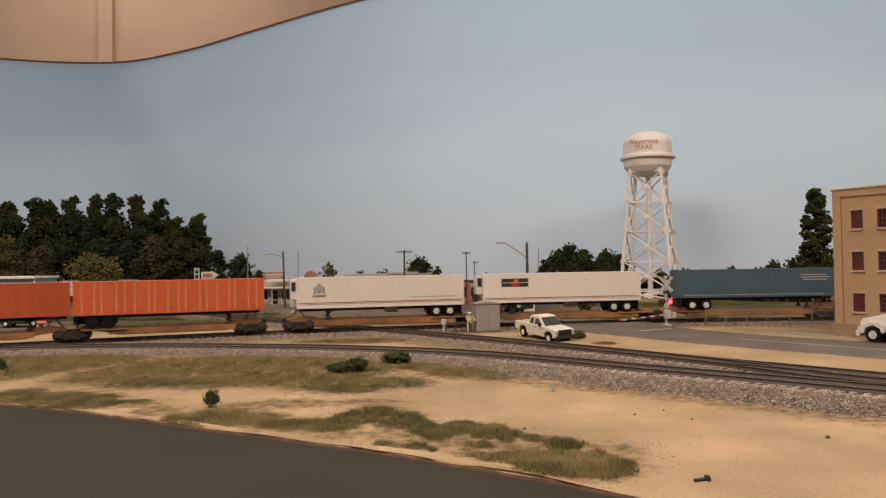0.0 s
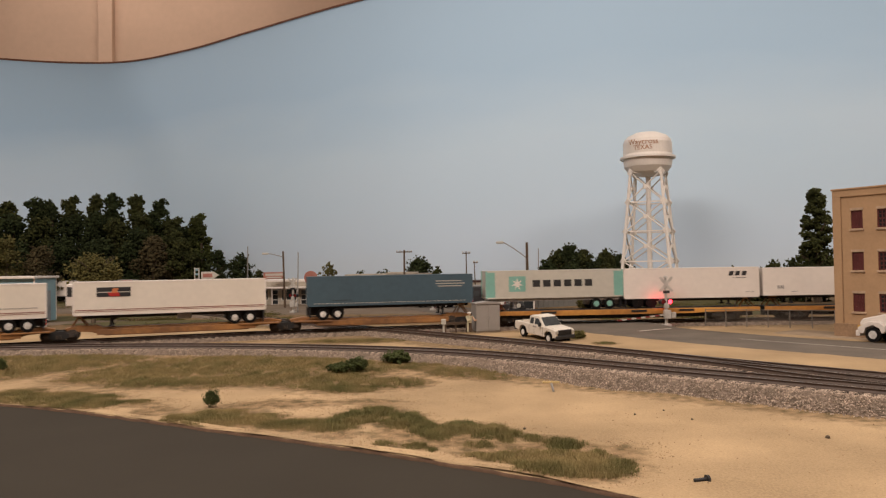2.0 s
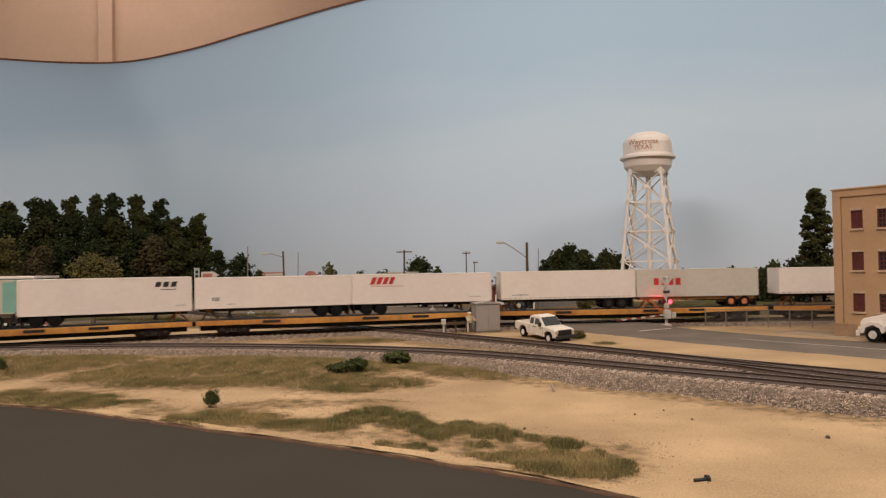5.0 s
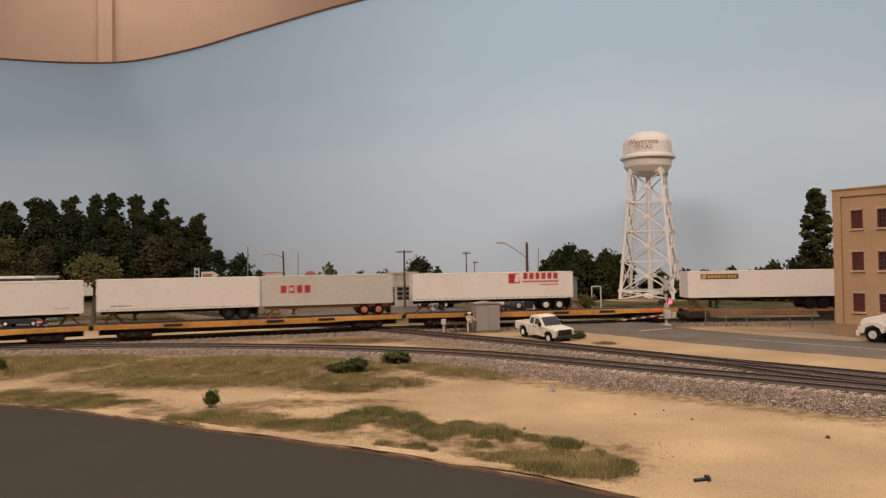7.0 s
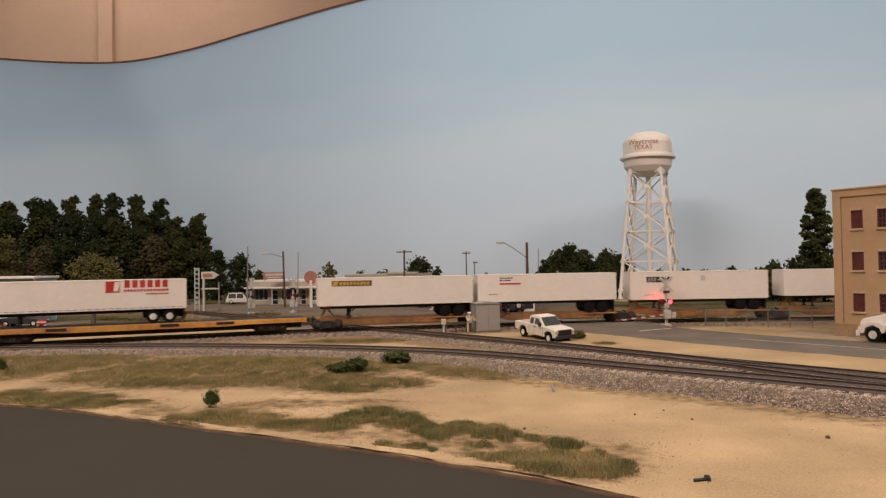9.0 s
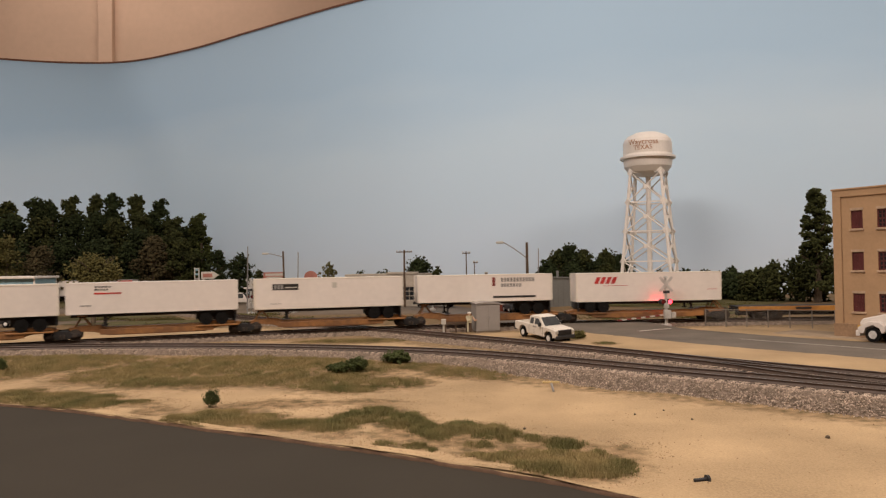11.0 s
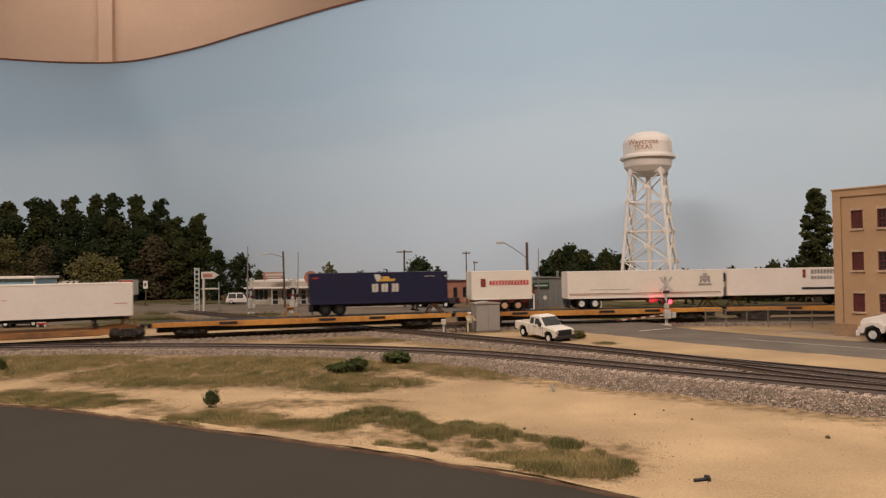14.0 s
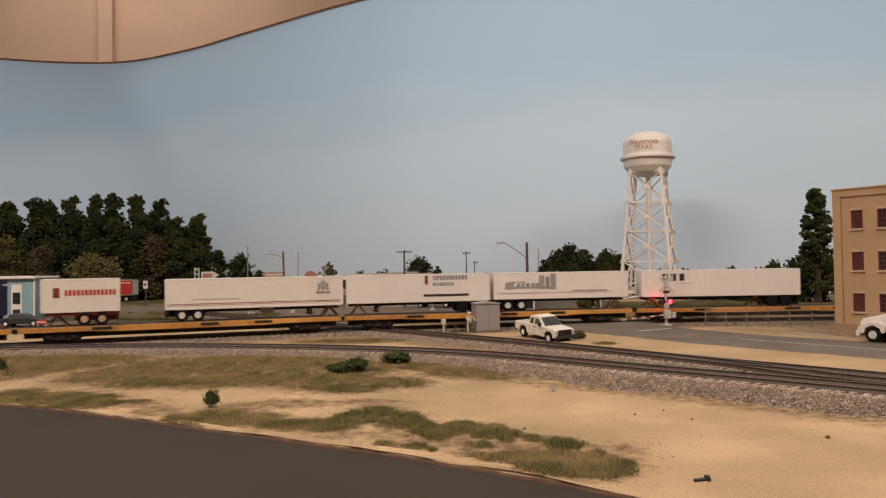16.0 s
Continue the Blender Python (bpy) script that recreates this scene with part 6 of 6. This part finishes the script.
def front_building(name, label, m, L, D, H, skin, openings, roofline=0.3, kindw="pane", awning=0.0, framec="white"):
    """Low store: openings (x, z, w, h) go through the front wall, each with frame and pane."""
    t = thing(name, label, "building", m)
    xs = sorted({0.0, L} | {v for o in openings for v in (o[0], o[0] + o[2])})
    zs = sorted({0.0, H} | {v for o in openings for v in (o[1], o[1] + o[3])})
    bm = bmesh.new()
    for i in range(len(xs) - 1):
        for j in range(len(zs) - 1):
            cx, cz = (xs[i] + xs[i + 1]) / 2, (zs[j] + zs[j + 1]) / 2
            if any(o[0] < cx < o[0] + o[2] and o[1] < cz < o[1] + o[3] for o in openings):
                continue
            bm_box(xs[i], 0, zs[j], xs[i + 1], 0.25, zs[j + 1], bm=bm)
    bmesh.ops.remove_doubles(bm, verts=bm.verts, dist=0.001)
    part("front_wall", bm, M[skin], t)
    part("side_wall", bm_box(0, 0.25, 0, 0.25, D, H), M[skin], t)
    part("side_wall", bm_box(L - 0.25, 0.25, 0, L, D, H), M[skin], t)
    part("back_wall", bm_box(0.25, D - 0.25, 0, L - 0.25, D, H), M[skin], t)
    part("roof", bm_box(-0.1, -0.1, H, L + 0.1, D + 0.1, H + roofline, 0.03), M[framec], t)
    if awning:
        part("awning", bm_box(-0.3, -awning, H * 0.72, L + 0.3, -0.01, H * 0.72 + 0.25, 0.04), M["white"], t)
        for x in np.linspace(0.2, L - 0.2, 4):
            part("awning_post", bm_rod((x, -awning + 0.15, 0), (x, -awning + 0.15, H * 0.72), 0.07, 0.07, 8), M["white"], t)
    for x, z, w, h in openings:
        p = part("window", bm_box(x, 0.14, z, x + w, 0.18, z + h), M[kindw], t)
        f = bmesh.new()
        for b in ((x, z, x + 0.1, z + h), (x + w - 0.1, z, x + w, z + h), (x, z, x + w, z + 0.1), (x, z + h - 0.1, x + w, z + h)):
            bm_box(b[0], 0.06, b[1], b[2], 0.13, b[3], bm=f)
        nx = max(1, int(w / 0.7))
        for i in range(1, nx):
            bm_box(x + w * i / nx - 0.03, 0.08, z, x + w * i / nx + 0.03, 0.13, z + h, bm=f)
        if h > 1.8:
            for k in (0.33, 0.66):
                bm_box(x, 0.08, z + h * k - 0.04, x + w, 0.13, z + h * k + 0.04, bm=f)
        part("frame", f, M[framec], p)
    return t


front_building("store", "low white store with dark windows and flat awning", m87(-30.6, 119.5, -0.5, rz=-12), 13.0, 8, 3.6, "stucco", [(0.6, 0.7, 2.4, 1.8), (3.6, 0, 1.1, 2.4), (5.2, 0.7, 2.6, 1.8), (8.4, 0, 1.0, 2.4), (9.9, 0.6, 2.6, 2.0)], awning=1.8)
front_building("diner", "low cream stucco garage with dark grid doors", m87(-13.9, 107, -0.5), 6.0, 7, 4.4, "stucco", [(0.5, 0.1, 1.7, 2.9), (3.3, 0.1, 1.9, 2.9)], framec="stucco")
front_building("diner", "cream stucco shop with wide front window", m87(-7.95, 106.4, -0.5, rz=1), 4.25, 7, 4.6, "stucco", [(0.25, 0.1, 0.85, 2.8), (1.3, 0.9, 2.7, 2.0)], framec="stucco")
front_building("brick_house", "pinkish brick house with tall windows", m87(-0.9, 117, -1.0, rz=22), 5.6, 8, 3.6, "brickpink", [(0.9, 1.2, 0.7, 1.6), (2.6, 1.2, 0.7, 1.6), (4.2, 1.2, 0.7, 1.6)], framec="roof")
front_building("white_house", "small distant white house with low roof", m87(3.5, 124, -1.0), 4.6, 5, 3.4, "stucco", [(0.8, 1.2, 1.0, 1.2), (2.8, 1.2, 1.0, 1.2)], framec="roof")


def wing():
    t = thing("diner_end", "tall narrow windowed end of the cream shop", "building", m87(-3.66, 106.45, -0.5, rz=50))
    part("wall", bm_box(0, 0, 0, 3.0, 0.25, 4.7, 0.02), M["stucco"], t)
    for x in (0.5, 1.7):
        part("pane", bm_box(x, -0.03, 0.5, x + 0.7, 0.02, 3.2), M["pane"], t)
    part("parapet", bm_box(-0.05, -0.06, 4.3, 3.05, 0.3, 4.75, 0.02), M["stucco"], t)


wing()


def station():
    t = thing("brick_station", "small red brick gabled station with white sign", "building", m87(6.0, 92, -0.5, rz=-3))
    L, H, A = 5.1, 2.85, 4.35
    o = [(0, 0), (0, H), (L / 2 + 0.2, A), (L, H), (L, 0)]
    part("front_wall", bm_prism(o, 0, 0.25), M["brickred"], t)
    part("back_wall", bm_prism(o, 5.75, 6.0), M["brickred"], t)
    for x in (0.0, L - 0.25):
        part("side_wall", bm_box(x, 0.25, 0, x + 0.25, 5.75, H), M["brickred"], t)
    for s in (0, 1):
        a, b = ((-0.25, H - 0.12), (L / 2 + 0.2, A + 0.06)) if s == 0 else ((L / 2 + 0.2, A + 0.06), (L + 0.25, H - 0.12))
        part("roof", bm_prism([a, b, (b[0], b[1] + 0.15), (a[0], a[1] + 0.15)], -0.3, 6.3), M["roof"], t)
    sg = part("sign", bm_box(1.2, -0.08, 2.75, 3.9, -0.01, 3.6, 0.02), M["white"], t)
    part("sign_bars", bm_box(1.5, -0.1, 3.25, 3.6, -0.085, 3.4), M["maroon"], sg)
    part("sign_bars", bm_box(1.8, -0.1, 2.95, 3.3, -0.085, 3.05), M["maroon"], sg)
    for x, z, w, h in ((0.25, 0.9, 1.1, 1.2), (1.9, 0, 1.1, 2.0), (3.55, 0, 1.5, 2.15)):
        f = part("door" if z == 0 else "window", bm_box(x, -0.07, z, x + w, -0.005, z + h, 0.02), M["white"], t)
        part("pane", bm_box(x + 0.18, -0.09, z + 0.35, x + w - 0.18, -0.06, z + h - 0.15), M["pane"], f)


station()


def warehouse():
    t = thing("grey_warehouse", "long light grey metal warehouse with green sign", "building", m87(11.3, 99, -0.6, rz=26))
    part("front_wall", bm_prism([(0, 0), (0, 4.0), (7.6, 3.85), (7.6, 0)], 0, 0.25), M["warehouse"], t)
    part("side_wall", bm_box(0, 0.25, 0, 0.25, 9, 4.0), M["warehouse"], t)
    part("side_wall", bm_box(7.35, 0.25, 0, 7.6, 9, 3.85), M["warehouse"], t)
    part("roof", bm_prism([(-0.15, 4.01), (-0.15, 4.16), (7.3, 4.02), (7.75, 3.7), (7.62, 3.66), (7.2, 3.87)], -0.15, 9.2), M["warehouse"], t)
    for x in np.arange(0.5, 7.4, 0.8):
        part("wall_seam", bm_box(x - 0.02, -0.03, 0, x + 0.02, -0.001, 3.8), M["warehouse"], t)
    part("vent_pipe", bm_rod((5.8, 2, 3.9), (5.8, 2, 4.9), 0.15, 0.18, 10), M["steel"], t)
    b = part("sign", bm_box(0.4, -0.12, 2.6, 3.0, -0.04, 3.4, 0.02), M["green"], t)
    part("sign_bars", bm_box(0.7, -0.14, 2.92, 2.7, -0.125, 3.1), M["grey_light"], b)
    part("round_plate", bm_rod((2.3, -0.05, 1.4), (2.3, -0.1, 1.4), 0.28, 0.28, 18), M["white"], t)


M["green"] = mat("green_sign_paint", (0.02, 0.07, 0.05), 0.6, size=1)
warehouse()


def sign_post(name, label, m, posts, boards):
    t = thing(name, label, "sign", m)
    for x, r, h, c in posts:
        part("post", bm_rod((x, 0, -0.1), (x, 0, h), r, r, 10), M[c], t)
    for i, (x0, z0, x1, z1, c) in enumerate(boards):
        part("board", bm_box(x0, -0.12 - 0.03 * i, z0, x1, -0.02, z1, 0.01), M[c], t)
    return t


sign_post("road_sign", "small white road sign on a wooden post", m87(-47.4, 120, -0.4), [(0, 0.1, 3.2, "wood")], [(-0.34, 2.75, 0.34, 4.0, "white"), (-0.15, 3.15, 0.15, 3.6, "black")])
lat = thing("lattice_sign", "tall narrow pale steel lattice sign pylon", "sign", m87(-32.7, 100, -0.4))
for x in (-0.28, 0.28):
    part("upright", bm_box(x - 0.06, -0.06, -0.1, x + 0.06, 0.06, 5.9, 0.01), M["grey_light"], lat)
for i in range(9):
    part("rung", bm_box(-0.28, -0.05, 0.5 + 0.65 * i, 0.28, 0.05, 0.62 + 0.65 * i), M["grey_light"], lat)
    part("letter_panel", bm_box(-0.2, -0.09, 0.7 + 0.6 * i, 0.2, -0.055, 0.95 + 0.6 * i, 0.01), M["blue_wall" if i % 3 else "boxgrey"], lat)
part("pylon", bm_box(0.75, -0.1, -0.1, 1.0, 0.1, 4.6, 0.02), M["grey_light"], lat)
arrow = sign_post("arrow_sign", "red and white roadside arrow sign on two posts", m87(-31.3, 100, -0.4), [(-0.4, 0.09, 4.6, "steel"), (1.5, 0.09, 4.0, "steel")], [(-0.8, 4.4, 0.95, 5.35, "grey_light"), (-0.55, 4.6, 0.7, 5.1, "faded_red"), (-0.8, 3.0, 1.6, 3.2, "grey_light")])
part("arrow_point", bm_prism([(0.95, 4.5), (1.6, 4.88), (0.95, 5.25)], -0.12, -0.02), M["grey_light"], arrow)
sign_post("roof_sign", "red and white sign board on the store roof", m87(-26.8, 116.5, 3.35), [(-0.8, 0.06, 0.5, "steel"), (2.2, 0.06, 0.5, "steel")], [(-1.0, 0.25, 2.3, 1.3, "faded_red"), (-0.7, 0.75, 2.0, 1.1, "grey_light"), (-0.5, 0.4, 1.8, 0.6, "grey_light")])
disc = sign_post("disc_sign", "round faded red disc sign on a white column", m87(-19.0, 108, -0.45), [(0, 0.22, 3.9, "white")], [(-0.5, 2.9, 0.5, 3.1, "white")])
part("disc", bm_rod((0, -0.1, 4.3), (0, 0.1, 4.3), 0.95, 0.95, 28), M["faded_red"], disc)
frame_ = thing("loading_frame", "pale grey steel ladder frame beside the track", "frame", m87(18.6, 92, -0.45))
for x in (-0.55, 0.55):
    part("upright", bm_box(x - 0.07, -0.07, 0, x + 0.07, 0.07, 2.9), M["grey_light"], frame_)
for z in (1.0, 2.8):
    part("rung", bm_box(-0.55, -0.06, z, 0.55, 0.06, z + 0.12), M["grey_light"], frame_)

# ---- trackside ----


def relay_cabinet(m):
    t = thing("relay_cabinet", "grey metal trackside relay cabinet with low roof", "cabinet", m)
    part("body", bm_box(-1.05, -0.8, 0.0, 1.05, 0.8, 2.35, 0.02), M["boxgrey"], t)
    part("lid", bm_prism([(-1.12, 2.35), (-1.12, 2.43), (0, 2.58), (1.12, 2.43), (1.12, 2.35)], -0.88, 0.88, 0.01), M["boxgrey"], t)
    part("plinth", bm_box(-1.1, -0.85, -0.1, 1.1, 0.85, 0.08, 0.02), M["lot"], t)
    for s in (-1, 1):
        d = part("door", bm_box(min(0.02 * s, 1.0 * s), -0.825, 0.12, max(0.02 * s, 1.0 * s), -0.795, 2.28, 0.01), M["boxgrey"], t)
        part("handle", bm_box(s * 0.12 - 0.02, -0.87, 1.05, s * 0.12 + 0.02, -0.83, 1.3, 0.01), M["steel"], d)


relay_cabinet(m87(3.6, 65.4, -0.45, rz=12))


M["vest"] = mat("pale_yellow_vest", (0.6, 0.55, 0.38), 0.8, size=0.4)


def figurine(m):
    bm = bmesh.new()
    for s in (-1, 1):
        bm_rod((0.11 * s, 0, 0), (0.1 * s, 0, 0.8), 0.09, 0.12, 8, bm)
    nleg = len(bm.faces)
    bm_rod((0, 0, 0.78), (0, 0, 1.38), 0.19, 0.25, 10, bm)
    for s in (-1, 1):
        bm_rod((0.26 * s, 0, 1.32), (0.3 * s + 0.12, -0.2, 0.95), 0.08, 0.06, 8, bm)
        bm_rod((0.3 * s + 0.12, -0.2, 0.95), (0.3 * s + 0.3, -0.3, 1.05), 0.06, 0.05, 8, bm)
    nbody = len(bm.faces)
    bmesh.ops.create_icosphere(bm, subdivisions=2, radius=0.13, matrix=Matrix.Translation((0, 0, 1.53)))
    nhead = len(bm.faces)
    bmesh.ops.create_icosphere(bm, subdivisions=2, radius=0.16, matrix=Matrix.Translation((0, 0, 1.62)) @ Matrix.Diagonal((1, 1, 0.6, 1)))
    bm.faces.ensure_lookup_table()
    for i, f in enumerate(bm.faces):
        f.material_index = 0 if i < nleg else 1 if i < nbody else 2 if i < nhead else 3
    ob = link("figurine", bm, [M["wood"], M["vest"], M["tan"], M["white"]])
    ob.matrix_basis = m
    tagged(ob, "small painted worker figurine beside the cabinet", "figurine")


figurine(m87(2.15, 64.3, -0.42, rz=10))
mk = thing("track_marker", "small pale marker box on a post", "marker", m87(-0.05, 63.2, -0.42))
part("post", bm_rod((0, 0, -0.1), (0, 0, 0.9), 0.08, 0.08, 8), M["grey_light"], mk)
part("box", bm_box(-0.2, -0.15, 0.75, 0.2, 0.15, 1.2, 0.04), M["grey_light"], mk)
rl = thing("guard_rail", "low dark timber rail beside the cabinet", "rail", m87(0, 0, -0.45))
part("beam", bm_beam((-0.1, 64.4, 0.75), (2.0, 65.0, 0.75), 0.12, 0.22), M["wood"], rl)
for k in (0.1, 1.0, 1.9):
    part("post", bm_box(k - 0.06, 64.42 + k * 0.28 - 0.06, -0.05, k + 0.06, 64.42 + k * 0.28 + 0.06, 0.75), M["wood"], rl)

# ---- loose bits in front ----
sc = thing("screw", "small black screw lying on the sand", "screw", m87(7.15, 21.3, -0.85, rz=14) @ Matrix.Scale(0.8, 4))
part("shaft", bm_rod((-0.28, 0, 0), (0.2, 0, 0), 0.065, 0.075, 12), M["black"], sc)
part("head", bm_rod((0.2, 0, 0), (0.29, 0, 0), 0.16, 0.15, 14), M["black"], sc)
tb = thing("spike_tool", "small yellow-topped T-shaped pin stuck in sand", "pin", m87(5.15, 36.9, -0.9))
part("crossbar", bm_box(-0.4, -0.06, 0.36, 0.42, 0.06, 0.46, 0.02), M["gold_pale"], tb)
part("shank", bm_rod((0.1, -0.25, -0.02), (0.02, 0, 0.38), 0.05, 0.06, 8), M["steel"], tb)
for x, y, r in ((7.7, 30.8, 0.06), (9.1, 31.6, 0.05), (2.95, 28.4, 0.07), (13.2, 26.2, 0.09), (12.2, 33.5, 0.05), (9.6, 29.5, 0.05)):
    bm = bmesh.new()
    bmesh.ops.create_icosphere(bm, subdivisions=1, radius=r)
    for v in bm.verts:
        v.co *= 1 + 0.3 * noise.noise(v.co * 20)
    o = link("pebble", bm, M["bark"])
    o.matrix_basis = m87(x, y, ground_z(x, y) + r * 0.4)
    tagged(o, "dark crumb lying on the sand", "pebble", group="crumbs on the sand")

rs = thing("red_barrier", "small red and white barrier by the black car", "barrier", m87(-41.9, 78.6, -0.45))
part("board", bm_box(-0.5, -0.05, 0.25, 0.5, 0.05, 0.75, 0.02), M["red"], rs)
part("stripe", bm_box(-0.5, -0.08, 0.42, 0.5, -0.055, 0.58), M["grey_light"], rs)
for x in (-0.4, 0.4):
    part("foot", bm_box(x - 0.05, -0.2, -0.02, x + 0.05, 0.2, 0.26, 0.01), M["grey_light"], rs)


# ---- all movement ----


def motions():
    for ob, a, b in RIDERS:
        walk(ob, [(t, ride(a, b, t)) for t in TIMES])


motions()
